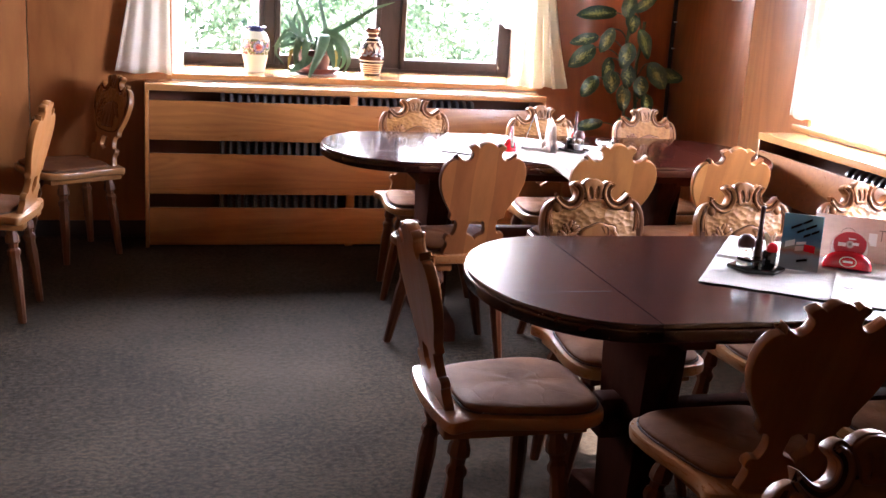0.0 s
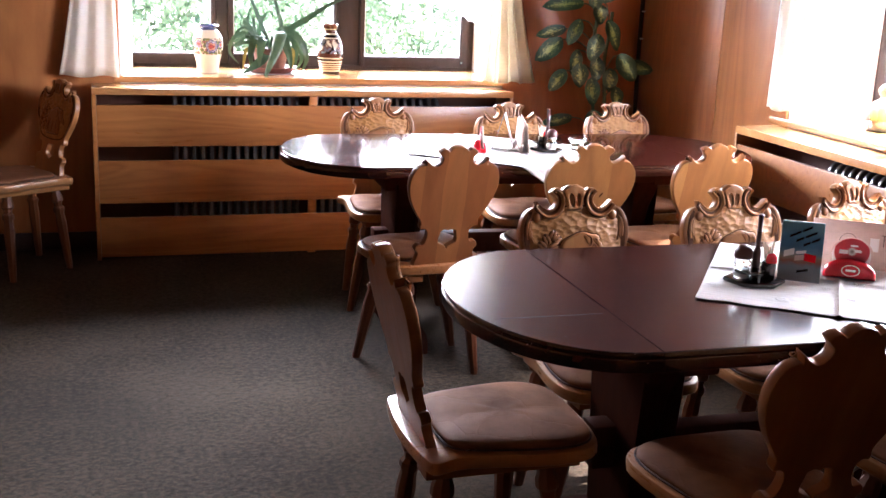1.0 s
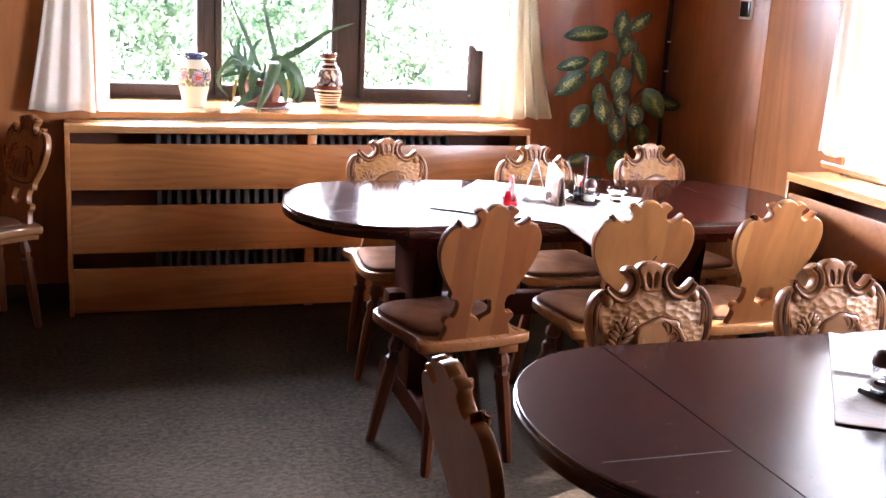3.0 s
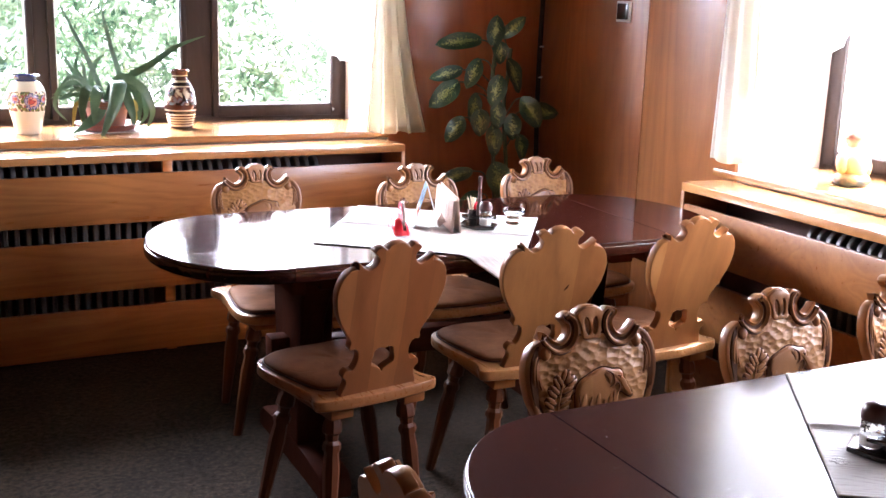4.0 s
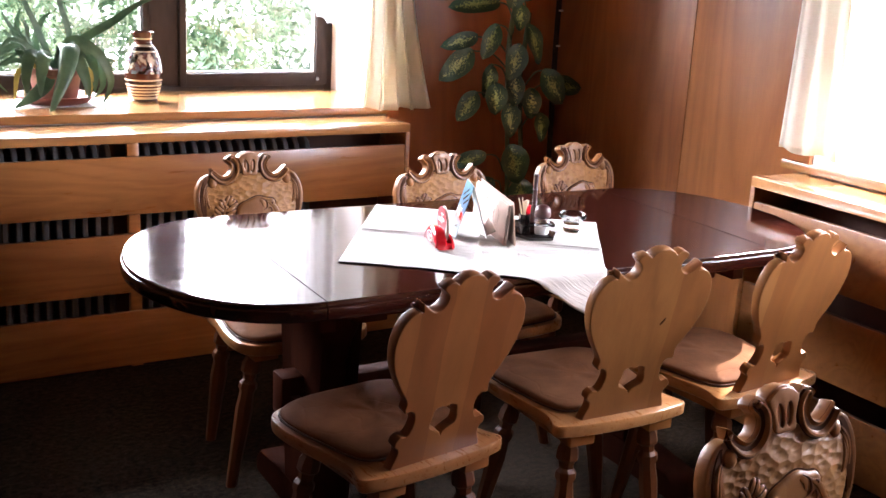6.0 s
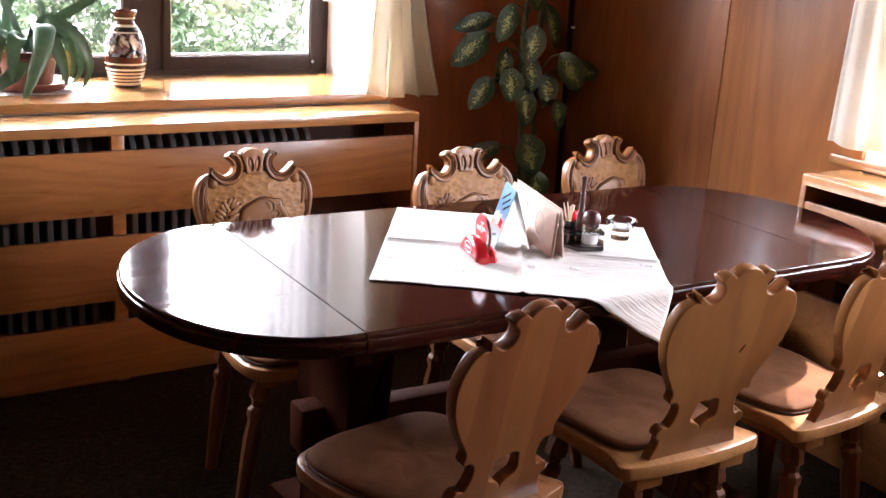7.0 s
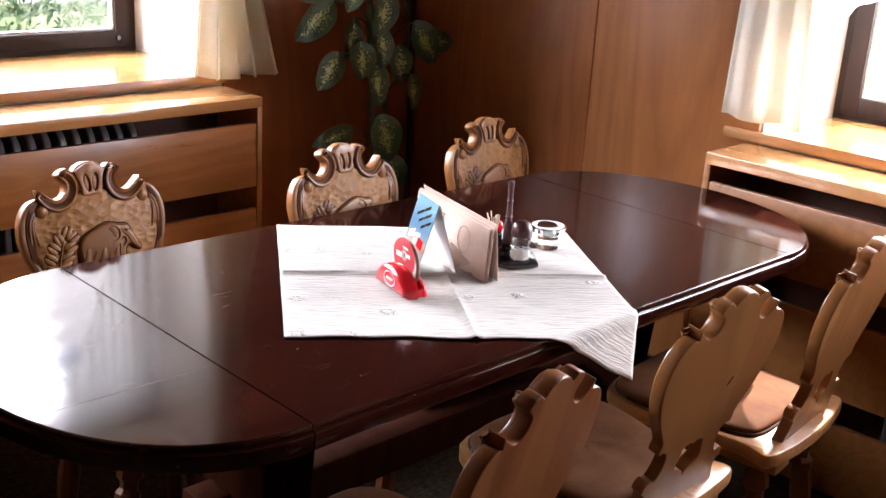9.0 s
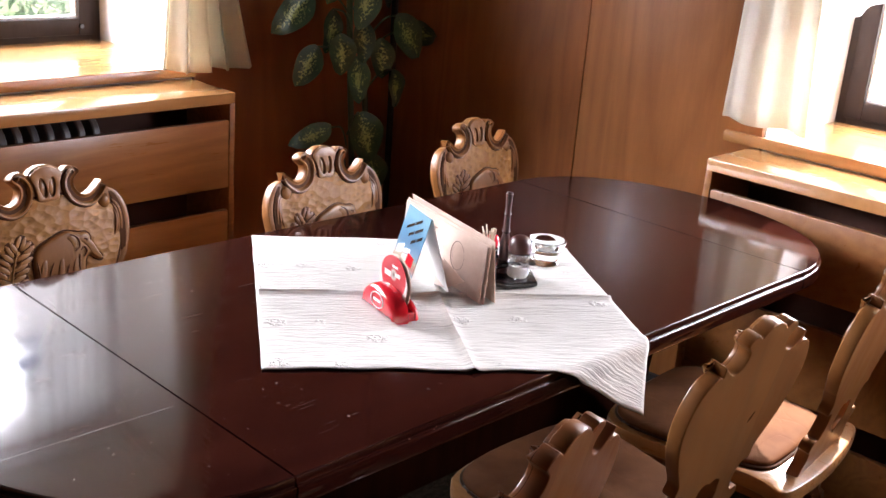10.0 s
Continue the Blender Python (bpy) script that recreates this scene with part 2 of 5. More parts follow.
TABLE_WORN = table_lacquer("worn_table_lacquer", 0.165, 0.200, 0.95, 0.015)


def carved(name):
    """The same beech with a field of gouge dimples."""
    m = Nodes(name)
    v = m.coords((0.85, 0.2, 1.3), False)
    vo = m.n("ShaderNodeTexVoronoi", Scale=58.0)
    vo.feature = 'SMOOTH_F1'
    vo.inputs["Smoothness"].default_value = 0.25
    m.link(v, vo.inputs["Vector"])
    g = m.noise(m.coords((8, 8, 1.2)), 6, 5, 0.6)
    col = m.ramp(g, [(0.3, (0.25, 0.110, 0.033)), (0.7, (0.36, 0.170, 0.053))])
    # shade in the dimple hollows is mixed into the colour, besides the bump
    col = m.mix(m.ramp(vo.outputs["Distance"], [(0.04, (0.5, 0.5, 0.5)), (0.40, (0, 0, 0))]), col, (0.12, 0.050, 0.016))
    return m.set(Base_Color=col, Roughness=0.44, Specular_IOR_Level=0.22, Normal=m.bump(vo.outputs["Distance"], 0.44, 0.008))


CARVED = carved("carved_beech")


def fabric(name, c0, c1, scale=900, rough=0.9, sheen=0.4, patch=9):
    m = Nodes(name)
    a = m.noise(m.coords((1, 1, 1)), patch, 3, 0.6)
    b = m.noise(m.coords((1, 1, 1)), scale, 2, 0.6)
    c = m.noise(m.coords((1, 1, 1)), 16, 3, 0.5, 1.2)
    f = m.math('ADD', m.math('MULTIPLY', a, 0.6), m.math('MULTIPLY', b, 0.4))
    return m.set(Base_Color=m.ramp(f, [(0.35, c0), (0.65, c1)]), Roughness=rough, Sheen_Weight=sheen, Sheen_Roughness=0.4,
                 Specular_IOR_Level=0.06, Normal=m.bump(b, 0.25, 0.001, m.bump(c, 0.18, 0.02)))




def leatherette():
    m = Nodes("brown_leatherette")
    tone = m.noise(m.coords((1, 1, 1)), 9, 3, 0.6)
    pores = m.noise(m.coords((1, 1, 1)), 420, 2, 0.6)
    creases = m.t.nodes.new("ShaderNodeTexVoronoi")
    creases.feature = 'DISTANCE_TO_EDGE'
    creases.inputs["Scale"].default_value = 9.0
    warp = m.t.nodes.new("ShaderNodeMix")
    warp.data_type = 'VECTOR'
    warp.inputs[0].default_value = 0.10
    wv = m.n("ShaderNodeTexNoise", Scale=7.0, Detail=3.0)
    base = m.coords((1, 1, 1))
    m.link(base, wv.inputs["Vector"])
    m.link(base, warp.inputs[4])
    m.link(wv.outputs["Color"], warp.inputs[5])
    m.link(warp.outputs[1], creases.inputs["Vector"])
    fold = m.ramp(creases.outputs["Distance"], [(0.0, (0, 0, 0)), (0.035, (1, 1, 1))])
    col = m.ramp(tone, [(0.3, (0.116, 0.049, 0.0235)), (0.7, (0.198, 0.090, 0.043))])
    col = m.mix(0.75, col, m.mix(1.0, col, m.n("ShaderNodeObjectInfo").outputs["Color"], 'MULTIPLY'))
    return m.set(Base_Color=col, Roughness=0.66, Specular_IOR_Level=0.04, Normal=m.bump(pores, 0.12, 0.001, m.bump(fold, 0.10, 0.004)))


CUSHION = leatherette()
PIPING = fabric("piping_cord", (0.045, 0.022, 0.014), (0.075, 0.04, 0.026), 900)


def carpet():
    m = Nodes("carpet")
    v = m.coords((1, 1, 1), False, True)
    big = m.noise(v, 1.3, 3, 0.6)
    mid = m.noise(m.coords((46, 60, 1), False, True), 1.0, 6, 0.85)
    hue = m.noise(v, 60, 4, 0.7)
    fine = m.noise(v, 420, 3, 0.7)
    f = m.math('ADD', m.math('ADD', m.math('MULTIPLY', mid, 0.55), m.math('MULTIPLY', fine, 0.35)), m.math('MULTIPLY', big, 0.2))
    col = m.ramp(f, [(0.44, (0.0038, 0.0028, 0.0019)), (0.52, (0.0165, 0.0125, 0.0086)), (0.62, (0.055, 0.0435, 0.0305))])
    col = m.mix(m.ramp(hue, [(0.40, (0, 0, 0)), (0.62, (0.6, 0.6, 0.6))]), col, m.mix(1.0, col, (1.25, 0.92, 0.72), 'MULTIPLY'))
    h = m.math('ADD', fine, mid)
    return m.set(Base_Color=col, Roughness=0.95, Specular_IOR_Level=0.08, Normal=m.bump(h, 0.6, 0.004))


CARPET = carpet()


def plain(name, c, rough=0.5, metal=0.0, var=0.12, scale=25.0, coat=0.0, bump=0.05):
    m = Nodes(name)
    a = m.noise(m.coords((1, 1, 1)), scale, 4, 0.6)
    col = m.ramp(a, [(0.3, tuple(x * (1 - var) for x in c)), (0.7, tuple(min(1, x * (1 + var)) for x in c))])
    return m.set(Base_Color=col, Roughness=rough, Metallic=metal, Coat_Weight=coat, Normal=m.bump(a, bump, 0.001))


# the ceiling is out of view; this dark tone holds down bounced light
CEILING = plain("ceiling_dark_brown", (0.10, 0.044, 0.019), 0.6, var=0.2, scale=9, bump=0.1)
PLASTER = plain("white_plaster", (0.80, 0.79, 0.76), 0.8, var=0.04, scale=60, bump=0.2)
RADIATOR = plain("radiator_enamel", (0.085, 0.080, 0.080), 0.30, var=0.15)
DARKGAP = plain("dark_board", (0.115, 0.040, 0.022), 0.6)
SKIRT = plain("skirting_black", (0.02, 0.012, 0.010), 0.6)
WHITE_PLASTIC = plain("white_plastic", (0.75, 0.74, 0.72), 0.35, var=0.04)
BLACK_PLASTIC = plain("black_plastic", (0.018, 0.014, 0.014), 0.22, var=0.2, coat=0.4)
DARK_CAP = plain("dark_cap", (0.05, 0.014, 0.012), 0.38, var=0.15, coat=0.1)
RED_PLASTIC = plain("red_plastic", (0.62, 0.012, 0.022), 0.15, var=0.08, coat=0.6)
TERRACOTTA = plain("terracotta", (0.20, 0.055, 0.032), 0.6, var=0.2)
SOIL = plain("soil", (0.035, 0.022, 0.015), 0.95, var=0.4)
CARD = plain("white_card", (0.78, 0.77, 0.75), 0.6, var=0.03)
PICKS = plain("toothpick_wood", (0.75, 0.66, 0.5), 0.6)
LOG = plain("moss_pole_bark", (0.012, 0.009, 0.008), 0.95, var=0.5, bump=0.6)


def kraft():
    m = Nodes("kraft_menu")
    a = m.noise(m.coords((6, 6, 9)), 4, 5, 0.65)
    return m.set(Base_Color=m.ramp(a, [(0.3, (0.56, 0.41, 0.33)), (0.7, (0.66, 0.51, 0.43))]), Roughness=0.5, Coat_Weight=0.25,
                 Normal=m.bump(a, 0.05, 0.001))


KRAFT = kraft()
INK = plain("faded_ink", (0.12, 0.088, 0.075), 0.6)


def glass(name, thin=True, cut=False):
    m = Nodes(name)
    t = m.t
    if thin:
        tr = t.nodes.new("ShaderNodeBsdfTransparent")
        gl = t.nodes.new("ShaderNodeBsdfGlossy")
        gl.inputs["Roughness"].default_value = 0.02
        mx = t.nodes.new("ShaderNodeMixShader")
        mx.inputs[0].default_value = 0.05
        t.links.new(tr.outputs[0], mx.inputs[1])
        t.links.new(gl.outputs[0], mx.inputs[2])
        t.links.new(mx.outputs[0], t.nodes["Material Output"].inputs["Surface"])
        return m.mat
    if cut:
        vo = m.n("ShaderNodeTexVoronoi", Scale=150.0)
        m.link(m.coords((1, 1, 0.8), False), vo.inputs["Vector"])
        m.set(Normal=m.bump(vo.outputs["Distance"], 0.9, 0.004))
    return m.set(Base_Color=(0.96, 0.98, 0.98), Roughness=0.02, IOR=1.30, Transmission_Weight=1.0)


PANE = glass("window_glass")
GLASS = glass("clear_glass", False)
CUT_GLASS = glass("cut_glass", False, True)


def drape(name, col, trans, mixv, weave=260, sheer=0.0):
    m = Nodes(name)
    t = m.t
    k = m.noise(m.coords((1, 1, 1), False), weave, 2, 0.6)
    c = m.ramp(k, [(0.3, tuple(x * 0.9 for x in col)), (0.7, col)])
    di = t.nodes.new("ShaderNodeBsdfDiffuse")
    tl = t.nodes.new("ShaderNodeBsdfTranslucent")
    tl.inputs[0].default_value = (*trans, 1)
    mx = t.nodes.new("ShaderNodeMixShader")
    mx.inputs[0].default_value = mixv
    m.link(c, di.inputs[0])
    m.link(m.bump(k, 0.2, 0.001), di.inputs["Normal"])
    m.link(di.outputs[0], mx.inputs[1])
    m.link(tl.outputs[0], mx.inputs[2])
    out = mx
    if sheer:
        # light passes straight through the open net
        gap = t.nodes.new("ShaderNodeBsdfTransparent")
        out = t.nodes.new("ShaderNodeMixShader")
        out.inputs[0].default_value = sheer
        m.link(mx.outputs[0], out.inputs[1])
        m.link(gap.outputs[0], out.inputs[2])
    m.link(out.outputs[0], t.nodes["Material Output"].inputs["Surface"])
    return m.mat


CURTAIN = drape("cream_curtain", (0.88, 0.85, 0.76), (0.90, 0.85, 0.71), 0.28)
LACE = drape("white_lace", (0.85, 0.85, 0.84), (0.80, 0.80, 0.79), 0.4, sheer=0.4)


def linen():
    """Crinkled weave with short dark wefts and embroidered tufts; the ribs run along the cloth's own u."""
    m = Nodes("white_tablecloth")
    uvn = m.t.nodes.new("ShaderNodeTexCoord").outputs["UV"]

    def along(scale):
        k = m.n("ShaderNodeMapping")
        k.inputs["Scale"].default_value = scale
        m.link(uvn, k.inputs["Vector"])
        return k.outputs[0]

    rib = m.noise(along((16, 230, 1)), 1.0, 2, 0.5, 0.5)
    thread = m.noise(along((90, 800, 1)), 1.0, 2, 0.6)
    patch = m.noise(along((9, 9, 1)), 1.0, 2, 0.5)
    motif = m.t.nodes.new("ShaderNodeTexVoronoi")
    motif.inputs["Scale"].default_value = 12
    motif.inputs["Randomness"].default_value = 0.45
    m.link(along((1, 1, 1)), motif.inputs["Vector"])
    tuft = m.ramp(motif.outputs["Distance"], [(0.12, (1, 1, 1)), (0.24, (0, 0, 0))])
    grain = m.ramp(m.noise(along((1, 1, 1)), 105, 2, 0.6), [(0.44, (0, 0, 0)), (0.56, (1, 1, 1))])
    lift = m.math('MULTIPLY', tuft, grain)
    h = m.math('ADD', m.math('ADD', rib, m.math('MULTIPLY', thread, 0.25)), m.math('MULTIPLY', lift, 2.0))
    f = m.math('ADD', rib, m.math('MULTIPLY', m.math('SUBTRACT', patch, 0.5), 0.16))
    col = m.ramp(f, [(0.33, (0.37, 0.35, 0.315)), (0.41, (0.46, 0.44, 0.405)), (0.55, (0.52, 0.50, 0.462))])
    return m.set(Base_Color=col, Roughness=0.85, Sheen_Weight=0.1, Normal=m.bump(h, 0.9, 0.003))


LINEN = linen()


def leaf_mat(name, c0, c1, rough=0.5):
    m = Nodes(name)
    a = m.noise(m.coords((1, 1, 1)), 18, 4, 0.6)
    col = m.ramp(a, [(0.3, c0), (0.7, c1)])
    return m.set(Base_Color=col, Roughness=rough, Normal=m.bump(a, 0.15, 0.002))


ALOE = leaf_mat("aloe_skin", (0.048, 0.102, 0.052), (0.095, 0.170, 0.085), 0.38)


def dumbcane():
    """Dark glossy leaf, speckled yellow-green towards its midrib."""
    m = Nodes("dumbcane_leaf")
    uvn = m.t.nodes.new("ShaderNodeTexCoord").outputs["UV"]
    sep = m.t.nodes.new("ShaderNodeSeparateXYZ")
    m.link(uvn, sep.inputs[0])
    across = m.math('ABSOLUTE', m.math('SUBTRACT', sep.outputs["X"], 0.5))
    tip = m.math('ABSOLUTE', m.math('SUBTRACT', sep.outputs["Y"], 0.5))
    a = m.noise(m.coords((1, 1, 1)), 18, 4, 0.6)
    green = m.ramp(a, [(0.3, (0.009, 0.036, 0.016)), (0.7, (0.022, 0.072, 0.028))])
    sp = m.math('SUBTRACT', m.noise(m.coords((1, 1, 1)), 135, 3, 0.75), m.math('ADD', m.math('MULTIPLY', across, 0.62), m.math('MULTIPLY', tip, 0.34)))
    col = m.mix(m.ramp(sp, [(0.38, (0, 0, 0)), (0.44, (1, 1, 1))]), green, (0.29, 0.36, 0.11))
    rib = m.ramp(across, [(0.012, (0, 0, 0)), (0.03, (1, 1, 1))])
    return m.set(Base_Color=col, Roughness=0.36, Normal=m.bump(rib, 0.3, 0.002, m.bump(a, 0.15, 0.002)))


DUMBCANE = dumbcane()
DRY_LEAF = leaf_mat("dry_leaf", (0.30, 0.24, 0.05), (0.42, 0.34, 0.09), 0.6)
STEM = leaf_mat("plant_stem", (0.03, 0.05, 0.02), (0.05, 0.08, 0.03))

# ---------------------------------------------------------------- the room
X0, X1, Y0, Y1, ZC = -2.70, 3.16, -4.6, 6.40, 2.55      # inner faces and ceiling
W1 = (0.30, 2.31, 0.86, 2.10)                            # north opening: x0, x1, z0, z1
W2 = (2.90, 4.92, 0.86, 2.20)                            # east opening: y0, y1, z0, z1
T = 0.60

tagged(part("floor", boxes((X0 - T, X1 + T, Y0 - T, Y1 + T, -0.12, 0.0)), CARPET), "dark grey-brown woven carpet floor", "floor", kind="structure")
tagged(part("ceiling", boxes((X0 - T, X1 + T, Y0 - T, Y1 + T, ZC, ZC + 0.15)), CEILING), "plain unseen ceiling, dark brown to limit bounced light", "ceiling", kind="structure")

wall_north = part("wall_north", boxes(
    (X0 - T, W1[0], Y1, Y1 + T, 0, ZC), (W1[1], X1 + T, Y1, Y1 + T, 0, ZC),
    (W1[0], W1[1], Y1, Y1 + T, 0, W1[2]), (W1[0], W1[1], Y1, Y1 + T, W1[3], ZC)), PLASTER)
tagged(wall_north, "white plastered wall with wood panelling and a deep window", "wall", kind="structure")
wall_east = part("wall_east", boxes(
    (X1, X1 + T, W2[1], Y1, 0, ZC), (X1, X1 + T, Y0 - T, W2[0], 0, ZC),
    (X1, X1 + T, W2[0], W2[1], 0, W2[2]), (X1, X1 + T, W2[0], W2[1], W2[3], ZC)), PLASTER)
tagged(wall_east, "wall with brown wood panels and deep windows", "wall", kind="structure")
wall_west = part("wall_west", boxes((X0 - T, X0, Y0 - T, Y1, 0, ZC)), PLASTER)
tagged(wall_west, "wall with brown wood panelling", "wall", kind="structure")
wall_south = part("wall_south", boxes((X0, X1, Y0 - T, Y0, 0, ZC)), PLASTER)
tagged(wall_south, "wall with brown wood panelling", "wall", kind="structure")


def panels(wall, axis, at, sign, cuts, z0, z1, mat=PANEL):
    """Veneer panels with narrow joints along a wall; axis is the wall's direction."""
    for a, b in zip(cuts, cuts[1:]):
        w0, w1 = sorted((at, at + sign * 0.016))
        g = 0.0018
        bm = bmesh.new()
        if axis == "x":
            box(bm, a + g, b - g, w0, w1, z0, z1, 0.0012)
        else:
            box(bm, w0, w1, a + g, b - g, z0, z1, 0.0012)
        part("panel", bm, mat, wall)


panels(wall_north, "x", Y1, -1, [X0 + 0.02, -1.90, -1.15, -0.42, W1[0] - 0.01], 0.09, ZC)
panels(wall_north, "x", Y1, -1, [W1[1] + 0.004, X1 - 0.018], 0.09, ZC, PANEL_RED_SHADED)
panels(wall_north, "x", Y1, -1, [W1[0] - 0.01, 1.3, W1[1] + 0.05], W1[3] + 0.03, ZC)
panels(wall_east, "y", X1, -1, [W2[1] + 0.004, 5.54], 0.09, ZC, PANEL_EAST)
panels(wall_east, "y", X1, -1, [5.54, Y1], 0.09, ZC, PANEL_EAST_SHADED)
panels(wall_east, "y", X1, -1, [W2[0] - 0.03, 3.9, W2[1] + 0.03], W2[3] + 0.03, ZC)
panels(wall_east, "y", X1, -1, [Y0 + 0.02, -3.4, -2.2, -1.0, 0.3, 1.6, W2[0] - 0.03], 0.09, ZC)
panels(wall_west, "y", X0, 1, [Y0 + 0.02, -3.3, -2.1, -0.9, 0.3, 1.5, 2.7, 3.9, 5.1, Y1 - 0.02], 0.09, ZC)
panels(wall_south, "x", Y0, 1, [X0 + 0.02, -1.6, -0.5, 0.7, 1.9, X1 - 0.02], 0.09, ZC)

for name, row in (("baseboard_north", (X0, 0.15, Y1 - 0.022, Y1, 0, 0.088)), ("baseboard_corner", (2.30, X1 - 0.024, Y1 - 0.022, Y1, 0, 0.088)),
                  ("baseboard_east", (X1 - 0.022, X1, 4.95, Y1 - 0.024, 0, 0.088)), ("baseboard_west", (X0, X0 + 0.022, Y0, Y1 - 0.024, 0, 0.088))):
    tagged(part(name, boxes(row, bev=0.004), SKIRT), "black painted skirting board along the wall", "baseboard", kind="structure")


def window(name, label, m, x0, x1, z0, z1, bars):
    """A dark timber window seen from inside; local x runs along the wall, y outwards. bars: rows of (from, to) for posts."""
    w = thing(name, label, "window", kind="structure", m=m)
    d = 0.09
    part("window_frame", boxes((x0 - 0.05, x0 + 0.035, 0, d, z0, z1), (x1 - 0.035, x1 + 0.03, 0, d, z0, z1),
                               (x0 + 0.035, x1 - 0.035, 0, d, z0, z0 + 0.03), (x0 + 0.035, x1 - 0.035, 0, d, z1 - 0.05, z1), bev=0.003), FRAME, w)
    edges = [x0 + 0.035] + [v for b in bars for v in b] + [x1 - 0.035]
    for b0, b1 in bars:
        part("mullion", boxes((b0 + 0.012, b1 - 0.012, 0.004, d, z0 + 0.03, z1 - 0.05), bev=0.004), FRAME, w)
    for a, b in zip(edges[::2], edges[1::2]):
        s = 0.055
        sl = s if a == edges[0] else 0.028
        sr = s if b == edges[-1] else 0.028
        a2, b2 = a - 0.010, b + 0.010
        t0, t1 = z0 + 0.026, z1 - 0.045
        y0, y1 = -0.012, 0.05
        bm = boxes((a2, a2 + sl, y0, y1, t0, t1), (b2 - sr, b2, y0, y1, t0, t1), (a2 + sl, b2 - sr, y0, y1, t0, t0 + s), (a2 + sl, b2 - sr, y0, y1, t1 - s, t1), bev=0.004)
        sash = part("sash", bm, FRAME, w)
        bead = boxes((a2 + sl, a2 + sl + 0.006, 0.004, 0.03, t0 + s, t1 - s), (b2 - sr - 0.006, b2 - sr, 0.004, 0.03, t0 + s, t1 - s),
                     (a2 + sl + 0.006, b2 - sr - 0.006, 0.004, 0.03, t0 + s, t0 + s + 0.008))
        part("glazing_bead", bead, WHITE_PLASTIC, sash)
        g = part("pane", boxes((a2 + sl - 0.003, b2 - sr + 0.003, 0.018, 0.022, t0 + s - 0.003, t1 - s + 0.003)), PANE, sash)
        g.visible_shadow = False
        h = bmesh.new()
        tube(h, [(b2 - 0.05, -0.012, t0 + 0.03), (b2 - 0.05, -0.022, t0 + 0.03)], 0.008, 8)
        part("catch", h, BLACK_PLASTIC, sash)
    return w


window("window_1", "dark brown timber casement window with three lights", pose(0, 6.93, 0), 0.275, 2.31, 0.875, 2.10, [(0.80, 0.885), (1.487, 1.630)])
EAST = Matrix(((0, 1, 0, 3.585), (-1, 0, 0, 0), (0, 0, 1, 0), (0, 0, 0, 1)))
window("window_2", "dark brown timber casement window in the side wall", EAST, -W2[1], -W2[0], 0.875, 2.20, [(-4.27, -4.17), (-3.57, -3.47)])

# slanted reveal on the west side of the north window
bm = bmesh.new()
slab(bm, [(0.262, 6.385), (0.36, 6.925), (0.30, 6.99), (0.258, 6.99)], [(0, 0.86), (0, 2.10)])
tagged(part("trim_reveal", bm, PLASTER), "slanted white plaster window reveal", "trim", kind="structure")


def sill(name, outline, z0, z1, mat):
    bm = bmesh.new()
    slab(bm, outline, [(0.003, z0), (0, z0 + 0.004), (0, z1 - 0.004), (0.004, z1)])
    return tagged(part(name, bm, mat), "varnished light brown wooden window sill", "window sill", kind="structure")


sill("trim_sill_north", [(0.262, 6.372), (2.312, 6.372), (2.312, 6.945), (0.358, 6.945)], 0.853, 0.883, SILL)
sill("trim_sill_east", [(3.126, 2.90), (3.60, 2.90), (3.60, 4.918), (3.142, 4.918), (3.142, 5.03), (3.126, 5.03)], 0.853, 0.883, SILL_Y)


def radiator_cover(m, length, depth, posts, mat, mat_top, label):
    """A wooden radiator casing; local x runs along its front, which faces -y."""
    c = thing("radiator_cover", label, "radiator cover", m=m)
    e = 0.019
    part("top_board", boxes((0, length, 0, depth, 0.818, 0.850), bev=0.002), mat_top, c)
    for x in (0, length - e):
        part("side_panel", boxes((x, x + e, 0.0, depth, 0.0, 0.818), bev=0.0015), mat, c)
    for z0, z1 in ((0.568, 0.770), (0.286, 0.498), (0.014, 0.214)):
        part("front_board", boxes((e + 0.001, length - e - 0.001, 0.002, 0.022, z0, z1), bev=0.0025), mat, c)
    for x in posts:
        part("post", boxes((x, x + 0.041, 0.023, 0.045, 0.0, 0.818), bev=0.002), mat, c)
    part("back_board", boxes((e, length - e, depth - 0.012, depth - 0.004, 0.0, 0.816)), DARKGAP, c)
    return c


radiator_cover(pose(0.153, 6.14, 0), 2.138, 0.232, [1.049], COVER, SILL, "long light-brown wooden radiator cover with three dark slots")
radiator_cover(Matrix(((0, 1, 0, 2.906), (-1, 0, 0, 4.945), (0, 0, 1, 0), (0, 0, 0, 1))), 4.9, 0.228, [1.05, 2.1, 3.2], COVER_Y_SHADED, SILL_Y,
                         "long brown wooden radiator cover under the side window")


def radiator(m, count, label):
    r = thing("radiator", label, "radiator", m=m)
    fin = None
    for i in range(count):
        if fin is None:
            bm = bmesh.new()
            lo = []
            for a in range(9):
                t = math.pi * a / 8
                lo.append((0.055 * math.cos(t), 0.745 + 0.055 * math.sin(t)))
            lo += [(-0.055, 0.10), (-0.03, 0.07), (0.03, 0.07), (0.055, 0.10)]
            slab(bm, lo, [(0.004, -0.0105), (0, -0.0065), (0, 0.0065), (0.004, 0.0105)], put=lambda x, y, w: Vector((w, x, y)))
            fin = part("fin", bm, RADIATOR, r)
        else:
            k = new("fin", fin.data)
            k.parent = r
            k.location.x = i * 0.0433
    for z in (0.16, 0.70):
        bm = bmesh.new()
        tube(bm, [(-0.03, 0, z), (count * 0.0433, 0, z)], 0.02, 10)
